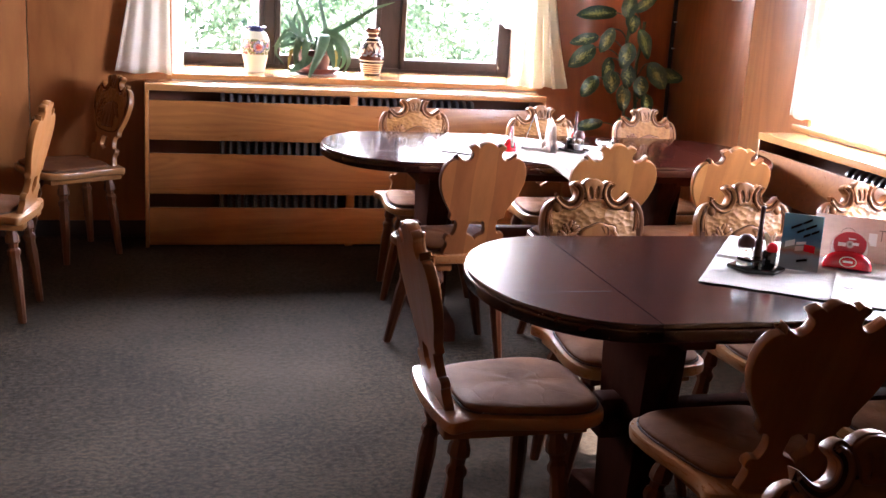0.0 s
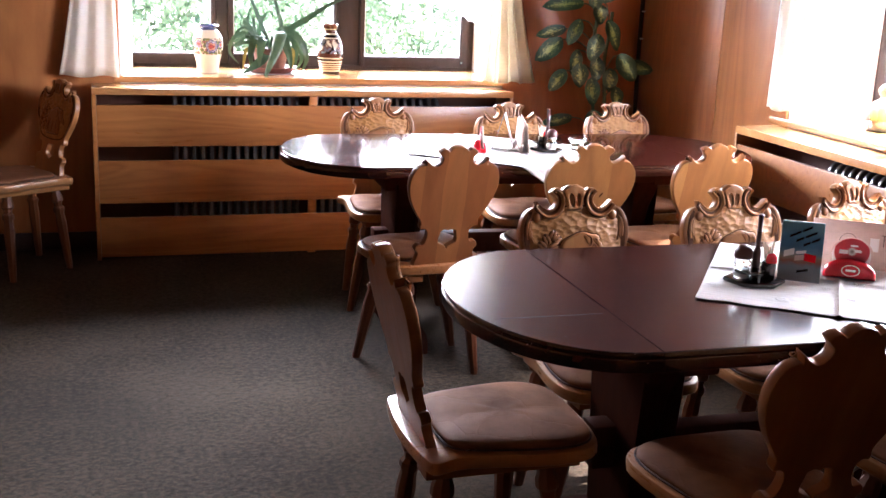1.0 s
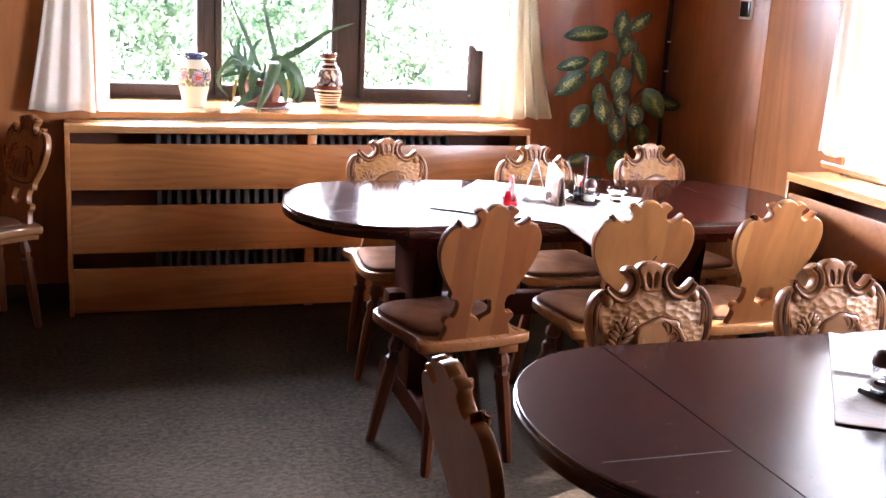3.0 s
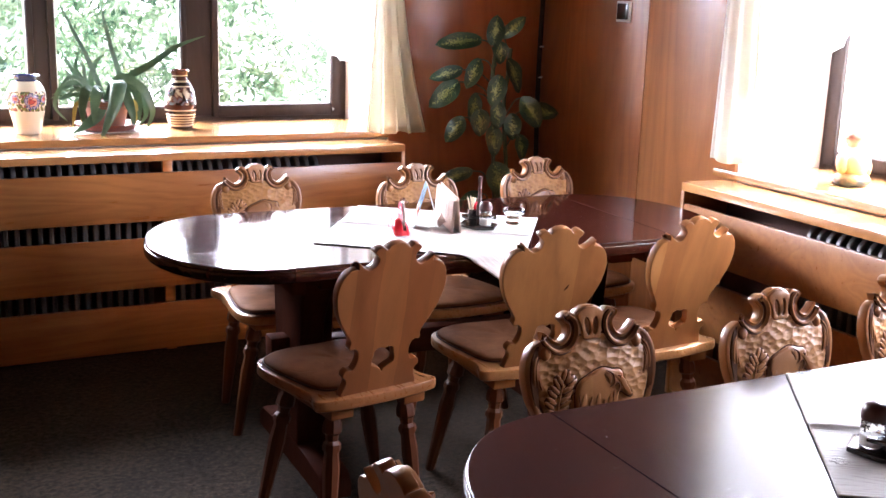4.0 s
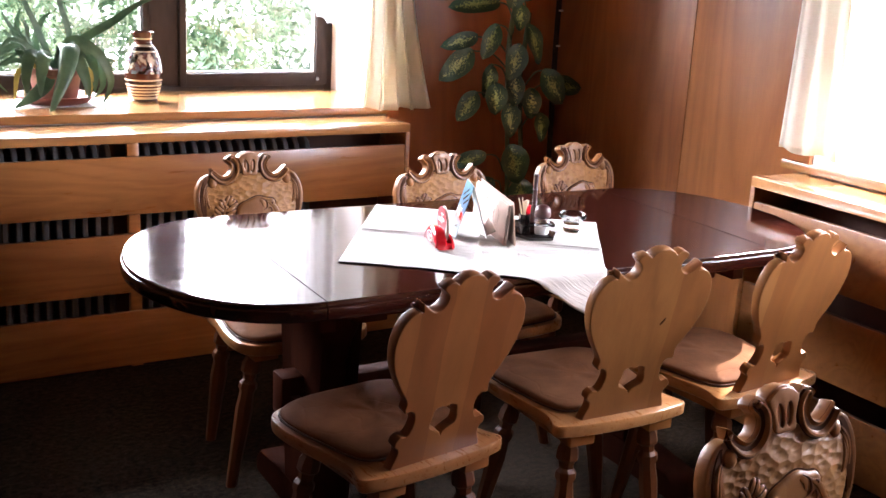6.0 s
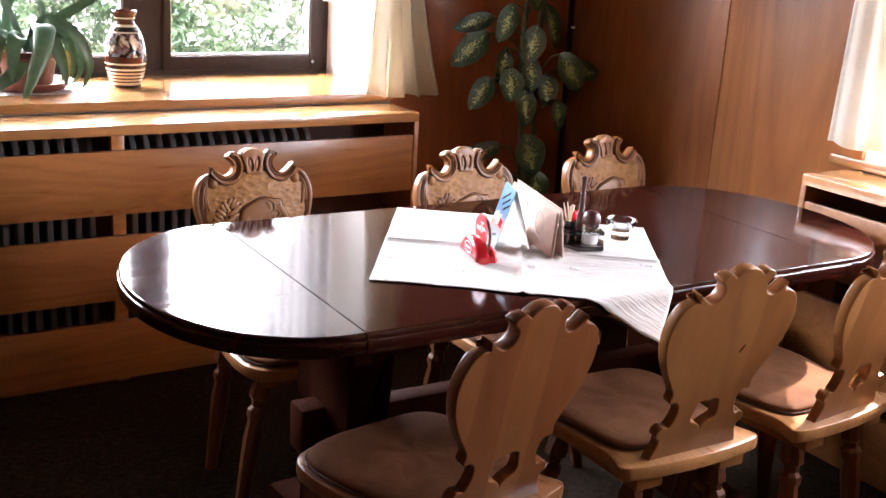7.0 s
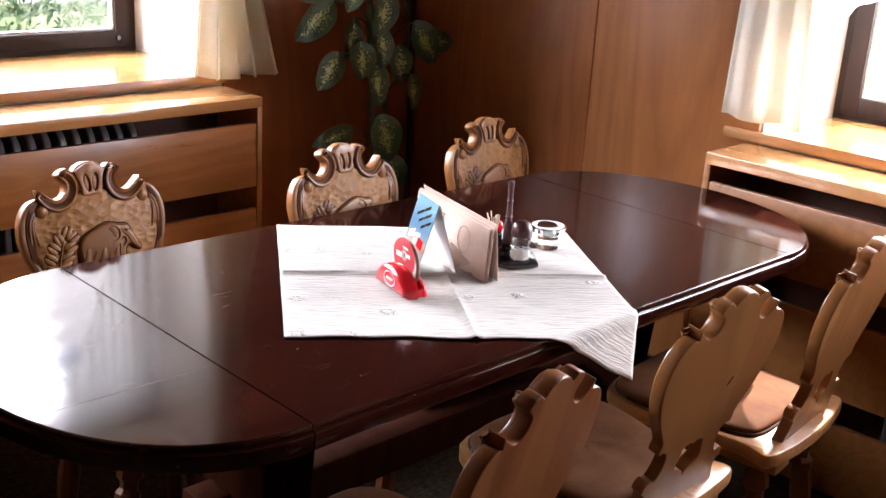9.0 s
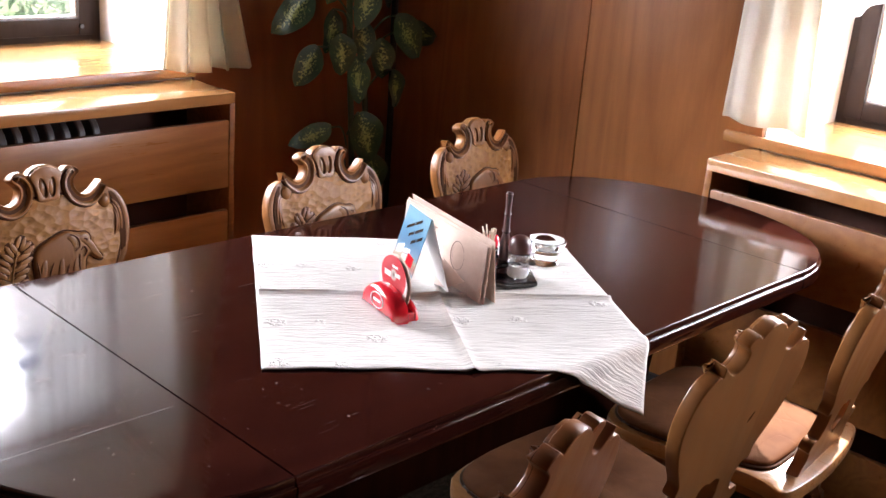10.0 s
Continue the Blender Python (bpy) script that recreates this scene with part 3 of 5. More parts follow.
        part("pipe", bm, RADIATOR, r)
    for x in (0.0, (count - 1) * 0.0433):
        part("foot", boxes((x - 0.012, x + 0.012, -0.03, 0.03, 0.0, 0.09), bev=0.003), RADIATOR, r)
    return r


radiator(pose(0.545, 6.262, 0), 15, "old ribbed cast-iron radiator behind the wooden slats")
radiator(pose(1.285, 6.262, 0), 15, "old ribbed cast-iron radiator behind the wooden slats")
radiator(Matrix(((0, 1, 0, 3.03), (-1, 0, 0, 4.35), (0, 0, 1, 0), (0, 0, 0, 1))), 18, "old ribbed cast-iron radiator behind the wooden slats")


def curtain(name, label, top, bottom, z0, z1, folds, amp, mat, m=None, thick=0.003, scallop=0.0, power=1.6, cat="curtain", nz=26):
    """A hanging cloth; top and bottom give its ends along x; it flares towards the bottom."""
    bm = bmesh.new()
    n = folds * 10
    rows = []
    for j in range(nz + 1):
        v = j / nz
        k = v ** power
        a = top[0] + (bottom[0] - top[0]) * k
        b = top[1] + (bottom[1] - top[1]) * k
        row = []
        for i in range(n + 1):
            s = i / n
            ph = 2 * math.pi * folds * s
            am = amp * (0.55 + 0.45 * v)
            y = am * math.sin(ph + 0.5 * math.sin(3 * s + 2 * v)) + 0.4 * am * math.sin(0.37 * ph + 1.0)
            x = a + (b - a) * s + 0.25 * am * math.sin(2 * ph)
            z = z1 + (z0 - z1) * v + 0.006 * v * math.sin(ph * 0.5 + 1)
            if scallop:
                z += v * scallop * abs(math.sin(ph * 1.0))
            row.append(bm.verts.new((x, y, z)))
        rows.append(row)
    for r0, r1 in zip(rows, rows[1:]):
        for i in range(n):
            bm.faces.new((r0[i], r0[i + 1], r1[i + 1], r1[i]))
    ob = part(name, bm, mat, angle=80)
    md = ob.modifiers.new("thickness", 'SOLIDIFY')
    md.thickness = thick
    if m is not None:
        ob.matrix_basis = m
    return tagged(ob, label, cat)


curtain("curtain", "gathered cream cotton curtain flaring at its hem", (2.23, 2.31), (2.185, 2.470), 0.880, 2.15, 4, 0.028, CURTAIN, pose(0, 6.325, 0), power=2.3)
curtain("curtain", "gathered cream cotton curtain with a straight edge", (0.16, 0.265), (0.005, 0.285), 0.885, 2.15, 3, 0.008, CURTAIN, pose(0, 6.325, 0))
curtain("curtain", "cream cotton curtain glowing in the sunlight", (-5.00, -4.84), (-5.035, -4.785), 0.918, 2.25, 3, 0.008, CURTAIN,
        Matrix(((0, 1, 0, 3.105), (-1, 0, 0, 0), (0, 0, 1, 0), (0, 0, 0, 1))))


def rod(m, length, label):
    r = thing("curtain_rod", label, "curtain rod", m=m)
    bm = bmesh.new()
    tube(bm, [(0, 0, 0), (length, 0, 0)], 0.011, 10)
    part("rod", bm, FRAME, r)
    for x in (0.03, length - 0.03):
        part("bracket", boxes((x - 0.01, x + 0.01, 0.0, 0.075, -0.012, 0.012), bev=0.003), FRAME, r)


rod(pose(-0.05, 6.325, 2.16), 2.7, "dark wooden curtain rod above the window")
rod(Matrix(((0, 1, 0, 3.105), (-1, 0, 0, 5.10), (0, 0, 1, 2.26), (0, 0, 0, 1))), 2.3, "dark wooden curtain rod above the side window")


def lace(label, pts, m, head=2.05):
    """A short white lace panel with a scalloped lower edge: rows of (x, lower z)."""
    bm = bmesh.new()
    dense = curve_points(pts, 10)
    prev = None
    for i, (x, zl) in enumerate(dense):
        col = []
        for j in range(13):
            v = j / 12
            z = head + (zl + 0.010 * abs(math.sin(i * 0.55)) - head) * v
            col.append(bm.verts.new((x, 0.010 * math.sin(i * 0.9) * (0.4 + v), z)))
        if prev:
            for j in range(12):
                bm.faces.new((prev[j], col[j], col[j + 1], prev[j + 1]))
        prev = col
    ob = part("lace_curtain", bm, LACE, angle=80)
    ob.modifiers.new("thickness", 'SOLIDIFY').thickness = 0.0015
    ob.matrix_basis = m
    return tagged(ob, label, "curtain")


lace("white lace side curtain with a scalloped hem", [(1.50, 2.00), (1.74, 1.93), (1.92, 1.80), (2.03, 1.62), (2.10, 1.40), (2.16, 1.25), (2.22, 1.19), (2.30, 1.155)], pose(0, 6.84, 0))
lace("white lace side curtain with a scalloped hem in sunlight", [(-4.93, 1.14), (-4.85, 1.17), (-4.77, 1.21), (-4.66, 1.28), (-4.54, 1.345), (-4.42, 1.46), (-4.30, 1.75)],
     Matrix(((0, 1, 0, 3.175), (-1, 0, 0, 0), (0, 0, 1, 0), (0, 0, 0, 1))), 2.24)

# light switch
sw = thing("light_switch", "small dark light switch in a white frame", "light switch", m=pose(3.144, 5.715, 1.47))
part("plate", boxes((-0.010, 0.0, -0.05, 0.05, -0.045, 0.045), bev=0.003), WHITE_PLASTIC, sw)
part("rocker", boxes((-0.016, -0.010, -0.038, 0.038, -0.034, 0.036), bev=0.002), BLACK_PLASTIC, sw, "black rocker")

# ---------------------------------------------------------------- chairs
LEAN = radians(12.2)
HALF = [(0.124, 0.0), (0.119, 0.022), (0.111, 0.044), (0.113, 0.060), (0.122, 0.068), (0.121, 0.082), (0.110, 0.090), (0.096, 0.088), (0.087, 0.100),
        (0.082, 0.122), (0.086, 0.143), (0.098, 0.152), (0.110, 0.150), (0.114, 0.160), (0.112, 0.174), (0.121, 0.192), (0.142, 0.224), (0.161, 0.262),
        (0.171, 0.300), (0.172, 0.332), (0.164, 0.362), (0.148, 0.384), (0.126, 0.393), (0.1175, 0.392), (0.1200, 0.4105), (0.1125, 0.4050), (0.098, 0.393),
        (0.083, 0.386), (0.068, 0.391), (0.059, 0.404), (0.059, 0.418), (0.0725, 0.4325), (0.0670, 0.4425), (0.050, 0.4480), (0.0365, 0.4395), (0.028, 0.4480), (0.010, 0.456)]
HOLE = [(0.0, 0.066), (-0.003, 0.074), (-0.016, 0.083), (-0.033, 0.091), (-0.036, 0.106), (-0.031, 0.124), (-0.029, 0.137), (-0.012, 0.143), (0.0, 0.138), (0.012, 0.143), (0.029, 0.137),
        (0.031, 0.124), (0.036, 0.106), (0.033, 0.091), (0.016, 0.083), (0.003, 0.074)]


def lean(u, w, v):
    """A place on the backrest: u across, w out of its front, v up along it."""
    return Vector((u, -0.168 + w * math.cos(LEAN) - v * math.sin(LEAN), 0.440 + v * math.cos(LEAN) + w * math.sin(LEAN)))


def lean_v(p):
    return lean(p[0], p[1], p[2])


def edge_band(bm, line, s, width, prof):
    """A carved band along a stretch of the outline: prof rows of (share of the width inwards, height)."""
    n = len(line)
    rows = []
    for i, (u, v) in enumerate(line):
        a, b = line[max(0, i - 2)], line[min(n - 1, i + 2)]
        d = Vector((b[0] - a[0], b[1] - a[1])).normalized()
        w = width(i / (n - 1))
        fade = min(1.0, (i + 1) / 4, (n - i) / 4)
        rows.append([bm.verts.new(lean((u - d.y * w * k) * s, 0.010 + (h - 0.010) * fade, v + d.x * w * k)) for k, h in prof])
    for r0, r1 in zip(rows, rows[1:]):
        for k in range(len(prof) - 1):
            bm.faces.new((r0[k], r0[k + 1], r1[k + 1], r1[k]))
        bm.faces.new((r0[-1], r0[0], r1[0], r1[-1]))
    bm.faces.new(rows[0])
    bm.faces.new(rows[-1])


def build_chair():
    ch = thing("carved_chair", "brown beech chair with a carved backrest and padded seat", "chair")
    # backrest: an outline cut from a board, with a heart-shaped grip
    right = curve_points(HALF, 3)
    loop = right + [(-u, v) for u, v in reversed(right)]
    hole = curve_points(HOLE, 2, True)
    area = sum(a[0] * b[1] - b[0] * a[1] for a, b in zip(hole, hole[1:] + hole[:1]))
    if area > 0:
        hole.reverse()
    back = part("backrest", slab(bmesh.new(), loop, [(0.0022, -0.0125), (0.0006, -0.0117), (0, -0.0100), (0, 0.0098), (0.0005, 0.0112), (0.002, 0.0120)], [hole],
                                 put=lambda x, y, w: lean(x, w, y)), CHAIR, ch, angle=24)
    # gouged field inside the rim
    fieldh = [(0.0, 0.172), (0.060, 0.176), (0.096, 0.190), (0.112, 0.214), (0.132, 0.254), (0.147, 0.296), (0.149, 0.328), (0.138, 0.352), (0.112, 0.356), (0.100, 0.364),
              (0.072, 0.372), (0.052, 0.384), (0.0, 0.392)]
    fr = [(u * 1.03, 0.285 + (v - 0.285) * 1.03) for u, v in curve_points(fieldh, 3)]
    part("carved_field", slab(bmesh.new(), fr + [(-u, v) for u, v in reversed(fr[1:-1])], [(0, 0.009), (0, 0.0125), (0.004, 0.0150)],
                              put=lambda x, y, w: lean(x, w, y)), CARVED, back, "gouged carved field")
    gl = [(u * 1.034, 0.285 + (v - 0.285) * 1.045) for u, v in fr]
    part("groove", slab(bmesh.new(), gl + [(-u, v) for u, v in reversed(gl[1:-1])], [(0, 0.009), (0, 0.0123)], put=lambda x, y, w: lean(x, w, y)), GROOVE, back, "dark stained groove")
    for s in (1, -1):
        # raised rim beside a groove, following the outline
        bm = bmesh.new()
        edge_band(bm, right[42:67], s, lambda t: 0.0060 + 0.0070 * min(1, 6 * t, 6 * (1 - t)), [(0.0, 0.0108), (0.06, 0.0126), (0.25, 0.0136), (0.75, 0.0136), (0.95, 0.0126), (1.0, 0.009)])
        part("rim_moulding", bm, CHAIR, back)
        # hollowed C-scroll of the crown, outlined by a dark groove
        bm = bmesh.new()
        edge_band(bm, right[71:98], s, lambda t: 0.0095 + 0.0203 * math.sin(math.pi * t) ** 0.7, [(0.0, 0.009), (0.02, 0.0125), (0.5, 0.0154), (0.98, 0.0154), (1.0, 0.010)])
        part("groove", bm, GROOVE, back, "dark stained groove")
        bm = bmesh.new()
        edge_band(bm, right[71:98], s, lambda t: 0.0080 + 0.0200 * math.sin(math.pi * t) ** 0.7,
                  [(0.0, 0.008), (0.03, 0.0150), (0.10, 0.0178), (0.18, 0.0160), (0.34, 0.0138), (0.52, 0.0140), (0.66, 0.0172), (0.76, 0.0218), (0.88, 0.0222), (0.97, 0.0180), (1.0, 0.010)])
        part("crown_scroll", bm, CHAIR, back)
        bm = bmesh.new()
        blob(bm, (0.119 * s, 0.0125, 0.366), (0.0145, 0.0085, 0.0155), lean_v)
        part("rosette", bm, CHAIR, back)
        bm = bmesh.new()
        for q in range(3):
            o = 0.0095 * q
            pts = curve_points([((0.134 + 0.1 * o) * s, 0.0125, 0.368 - 0.9 * o), ((0.147 - 0.3 * o) * s, 0.0145, 0.350 - 1.1 * o), ((0.1515 - 0.75 * o) * s, 0.0145, 0.322 - 1.0 * o),
                                ((0.1495 - 1.0 * o) * s, 0.012, 0.292 - 0.2 * o)], 5)
            tube(bm, pts, [0.0012 + 0.0030 * math.sin(math.pi * (i + 1) / (len(pts) + 1)) for i in range(len(pts))], 6, lean_v)
        part("feather_carving", bm, CHAIR, back)
        bm = bmesh.new()
        edge_band(bm, right[49:66], s, lambda t: 0.0055 + 0.0270 * math.sin(math.pi * t) ** 0.8, [(0.0, 0.009), (0.35, 0.0120), (0.40, 0.0153), (0.98, 0.0153), (1.0, 0.010)])
        part("groove", bm, GROOVE, back, "dark stained groove")
    # crown block with two upright grooves
    bm = bmesh.new()
    crown = curve_points([(0.0, 0.384), (0.012, 0.383), (0.023, 0.387), (0.024, 0.400), (0.028, 0.418), (0.034, 0.436), (0.024, 0.4455), (0.010, 0.4525)], 3)
    grooves = []
    for u in (-0.0098, 0.0098):
        ring = [(u * (1 + 0.25 * math.sin(a)) + 0.0072 * math.cos(a), 0.4110 + 0.0190 * math.sin(a)) for a in [2 * math.pi * k / 16 for k in range(16)]]
        ring.reverse()
        grooves.append(ring)
    slab(bm, crown + [(-u, v) for u, v in reversed(crown[1:])], [(0, 0.008), (0, 0.0165), (0.0010, 0.0182), (0.0026, 0.0188)], grooves, put=lambda x, y, w: lean(x, w, y))
    for u in (-0.0098, 0.0098):
        blob(bm, (u, 0.0110, 0.4110), (0.0080, 0.0042, 0.0200), lean_v, 10, 8)
    part("crown_carving", bm, CHAIR, back)
    # spray of lobed leaves on one side
    spray = ((0.072, 0.312, 28, 0.013), (0.060, 0.300, 62, 0.013), (0.092, 0.302, -28, 0.013), (0.068, 0.280, 70, 0.015), (0.106, 0.284, -48, 0.013), (0.078, 0.260, 72, 0.015), (0.116, 0.262, -52, 0.013),
             (0.084, 0.238, 70, 0.015), (0.116, 0.236, -58, 0.013), (0.088, 0.216, 68, 0.013))
    bm, stain = bmesh.new(), bmesh.new()
    tube(bm, curve_points([(0.102, 0.0145, 0.196), (0.100, 0.016, 0.240), (0.082, 0.016, 0.298)], 4), 0.0022, 6, lean_v)
    for u, v, a, l in spray:
        ca, sa = math.cos(radians(a)), math.sin(radians(a))
        for side in (-1, 1):
            blob(bm, (0, 0, 0), (1, 1, 1), lambda p, u=u, v=v, l=l, ca=ca, sa=sa, side=side: lean(u + (p.x * 0.0062 + side * 0.0052) * ca - p.z * l * 1.15 * sa, 0.0145 + p.y * 0.0042,
                                                                                                  v + (p.x * 0.0062 + side * 0.0052) * sa + p.z * l * 1.15 * ca), 8, 6)
        blob(stain, (0, 0, 0), (1, 1, 1), lambda p, u=u, v=v, l=l, ca=ca, sa=sa: lean(u + p.x * 0.0138 * ca - p.z * l * 1.38 * sa, 0.0145 + p.y * 0.0018, v + p.x * 0.0138 * sa + p.z * l * 1.38 * ca), 10, 6)
        du, dv = -sa * 0.013, ca * 0.013
        tube(stain, [(u - du, 0.0172, v - dv), (u, 0.0176, v), (u + du * 0.8, 0.0170, v + dv * 0.8)], [0.0006, 0.0012, 0.0005], 6, lean_v)
    part("leaf_carving", bm, CHAIR, back)
    part("groove", stain, GROOVE, back, "dark stained groove")
    # a humped animal in relief: rounded back, lowered head with a long snout
    mound = curve_points([(0.052, 0.196), (0.054, 0.240), (0.051, 0.278), (0.040, 0.297), (0.016, 0.308), (-0.008, 0.317), (-0.026, 0.319), (-0.050, 0.312), (-0.066, 0.310), (-0.075, 0.300), (-0.074, 0.287),
                          (-0.083, 0.272), (-0.096, 0.255), (-0.093, 0.247), (-0.081, 0.252), (-0.066, 0.262), (-0.058, 0.250), (-0.054, 0.222), (-0.054, 0.196), (-0.020, 0.192), (0.020, 0.192)], 3, True)
    part("groove", slab(bmesh.new(), inset_loop(mound, -0.0026), [(0, 0.012), (0, 0.0158)], put=lambda x, y, w: lean(x, w, y)), GROOVE, back, "dark stained groove")
    bm = bmesh.new()
    slab(bm, mound, [(0.0, 0.010), (0.0004, 0.0175), (0.0022, 0.0205), (0.006, 0.0222), (0.010, 0.0228)], put=lambda x, y, w: lean(x, w, y))
    for line, r in (([(0.042, 0.198), (0.040, 0.236), (0.030, 0.270)], 0.0075), ([(0.006, 0.196), (0.002, 0.232), (-0.006, 0.266)], 0.0070), ([(-0.030, 0.196), (-0.030, 0.230), (-0.038, 0.262)], 0.0070),
                    ([(-0.048, 0.300), (-0.066, 0.288), (-0.078, 0.268), (-0.090, 0.252)], 0.0065), ([(-0.022, 0.306), (-0.034, 0.300), (-0.036, 0.284)], 0.0060)):
        pts = curve_points([(u, 0.0210, v) for u, v in line], 5)
        tube(bm, pts, [0.0016 + r * math.sin(math.pi * (k + 1) / (len(pts) + 1)) ** 0.8 for k in range(len(pts))], 8, lean_v, 0.55)
    part("relief_carving", bm, CHAIR, back)
    bm = bmesh.new()
    for line in ([(0.032, 0.200), (0.026, 0.236), (0.014, 0.262)], [(-0.008, 0.198), (-0.010, 0.230), (-0.018, 0.252)], [(-0.028, 0.312), (-0.044, 0.302), (-0.046, 0.284), (-0.034, 0.276)],
                 [(-0.052, 0.262), (-0.060, 0.272), (-0.056, 0.282), (-0.048, 0.276)], [(-0.058, 0.298), (-0.064, 0.296), (-0.062, 0.291)], [(-0.044, 0.268), (-0.040, 0.240), (-0.044, 0.206)],
                 [(0.048, 0.270), (0.046, 0.236), (0.050, 0.204)]):
        pts = curve_points([(u, 0.0240, v) for u, v in line], 5)
        tube(bm, pts, [0.0005 + 0.0015 * math.sin(math.pi * (k + 1) / (len(pts) + 1)) for k in range(len(pts))], 6, lean_v, 0.9)
    part("carved_line", bm, CHAIR_LEG, back, "dark stained carved lines")
    # seat board
    sh = [(0.0, -0.212), (0.09, -0.208), (0.172, -0.196), (0.194, -0.184), (0.196, -0.168), (0.184, -0.135), (0.180, -0.10), (0.188, -0.03), (0.200, 0.05), (0.204, 0.11),
          (0.198, 0.170), (0.168, 0.212), (0.11, 0.228), (0.05, 0.234)]
    sr = curve_points([(0.0, -0.212)] + sh[1:] + [(0.0, 0.236)], 2)
    so = sr + [(-x, y) for x, y in reversed(sr[1:-1])]
    part("seat", slab(bmesh.new(), so, [(0.006, 0.414), (0.001, 0.418), (0, 0.424), (0, 0.440), (0.002, 0.445), (0.006, 0.447)]), CHAIR_SEAT, ch)
    # cushion
    cu = [(0.0, -0.140), (0.08, -0.138), (0.136, -0.126), (0.160, -0.08), (0.174, 0.0), (0.186, 0.08), (0.184, 0.150), (0.156, 0.196), (0.10, 0.214), (0.0, 0.221)]
    cr = curve_points(cu, 3)
    co = cr + [(-x, y) for x, y in reversed(cr[1:-1])]
    bm = bmesh.new()
    rings = []
    for f, z in ((0.975, 0.4472), (0.985, 0.4500), (0.998, 0.4545), (0.997, 0.4585), (0.975, 0.4625), (0.92, 0.4660), (0.82, 0.4688), (0.66, 0.4710), (0.46, 0.4722), (0.22, 0.4728)):
        rings.append([bm.verts.new((x * f, 0.042 + (y - 0.042) * f, z + 0.0012 * math.sin(31 * x + 19 * y) - 0.003 * math.exp(-(x * x + (y - 0.05) ** 2) / 0.0009))) for x, y in co])
    for r0, r1 in zip(rings, rings[1:]):
        for k in range(len(co)):
            bm.faces.new((r0[k], r0[(k + 1) % len(co)], r1[(k + 1) % len(co)], r1[k]))
    bm.faces.new(rings[0])
    top = bm.verts.new((0, 0.042, 0.4700))
    for k in range(len(co)):
        bm.faces.new((rings[-1][k], rings[-1][(k + 1) % len(co)], top))
    cushion = part("cushion", bm, CUSHION, ch, "brown leatherette seat cushion", 75)
    bm = bmesh.new()
    ring = [(x, y, 0.4515) for x, y in inset_loop(co, -0.002)]
    tube(bm, ring + ring[:1], 0.0030, 6)
    part("piping", bm, PIPING, cushion, "dark brown piping")
    # battens and legs
    for s in (1, -1):
        part("batten", boxes((0.118 * s - 0.036, 0.118 * s + 0.036, -0.190, 0.18, 0.384, 0.414), bev=0.004), CHAIR, ch)
        for top, foot in (((0.118 * s, -0.135, 0.39), (0.150 * s, -0.175, 0.0)), ((0.125 * s, 0.105, 0.39), (0.205 * s, 0.135, 0.0))):
            a, b = Vector(top), Vector(foot)
            prof = [(0.0, 0.021), (0.06, 0.021), (0.09, 0.027), (0.15, 0.028), (0.17, 0.020), (0.21, 0.018), (0.235, 0.026), (0.27, 0.027), (0.30, 0.021), (0.34, 0.022), (0.42, 0.025), (0.99, 0.0155), (1.0, 0.0145)]
            bm = bmesh.new()
            rings = []
            ax = (b - a).normalized()
            e1 = ax.cross(Vector((0, 1, 0))).normalized()
            e2 = ax.cross(e1).normalized()
            for t, r in prof:
                p = a + (b - a) * t
                ring = []
                for k in range(8):
                    an = 2 * math.pi * (k + 0.5) / 8
                    q = p + e1 * math.cos(an) * r + e2 * math.sin(an) * r
                    if t == 1.0:
                        q.z = 0.0005
                    ring.append(bm.verts.new(q))
                rings.append(ring)
            for r0, r1 in zip(rings, rings[1:]):
                for k in range(8):
                    bm.faces.new((r0[k], r0[(k + 1) % 8], r1[(k + 1) % 8], r1[k]))
            bm.faces.new(rings[0])
            bm.faces.new(rings[-1])
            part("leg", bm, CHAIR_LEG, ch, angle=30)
    return ch


# rows of x, y, heading: 0 faces north, 180 south
CHAIRS = [
    ("chairs at the window table", (2.010, 5.161, 181.7), "brown carved beech chair on the window side of the table"),
    ("chairs at the window table", (1.420, 5.307, 182), "brown carved beech chair standing against the radiator cover"),
    ("chairs at the window table", (2.575, 5.198, 183), "brown carved beech chair in the corner beside the plant"),
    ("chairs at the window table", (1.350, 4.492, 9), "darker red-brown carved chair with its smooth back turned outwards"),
    ("chairs at the window table", (1.918, 4.512, -1.7), "light brown carved chair with its smooth back turned outwards"),
    ("chairs at the window table", (2.381, 4.496, 5), "light brown carved chair with sunlight on its seat"),
    ("chairs at the second table", (1.533, 3.287, 182.5), "brown carved beech chair facing across the second table"),
    ("chairs at the second table", (2.034, 3.251, 183.8), "brown carved beech chair facing across the second table"),
    ("chairs at the second table", (2.500, 3.285, 190), "brown carved beech chair facing across the second table"),
    ("chairs at the second table", (1.080, 2.955, 270.5), "brown carved chair at the rounded end of the table"),
    ("chairs at the second table", (1.530, 2.540, 3), "carved chair with its back in shadow at the table"),
    ("chairs at the second table", (2.060, 2.530, 0), "carved chair with its back in shadow at the table"),
    ("", (1.192, 1.425, 180), "brown carved beech chair standing alone on the carpet"),
    ("", (-0.465, 5.100, 83), "light brown carved chair turned to the side wall"),
    ("", (-0.200, 6.060, 121), "dark brown carved chair beside the radiator cover"),
]
chair = build_chair()
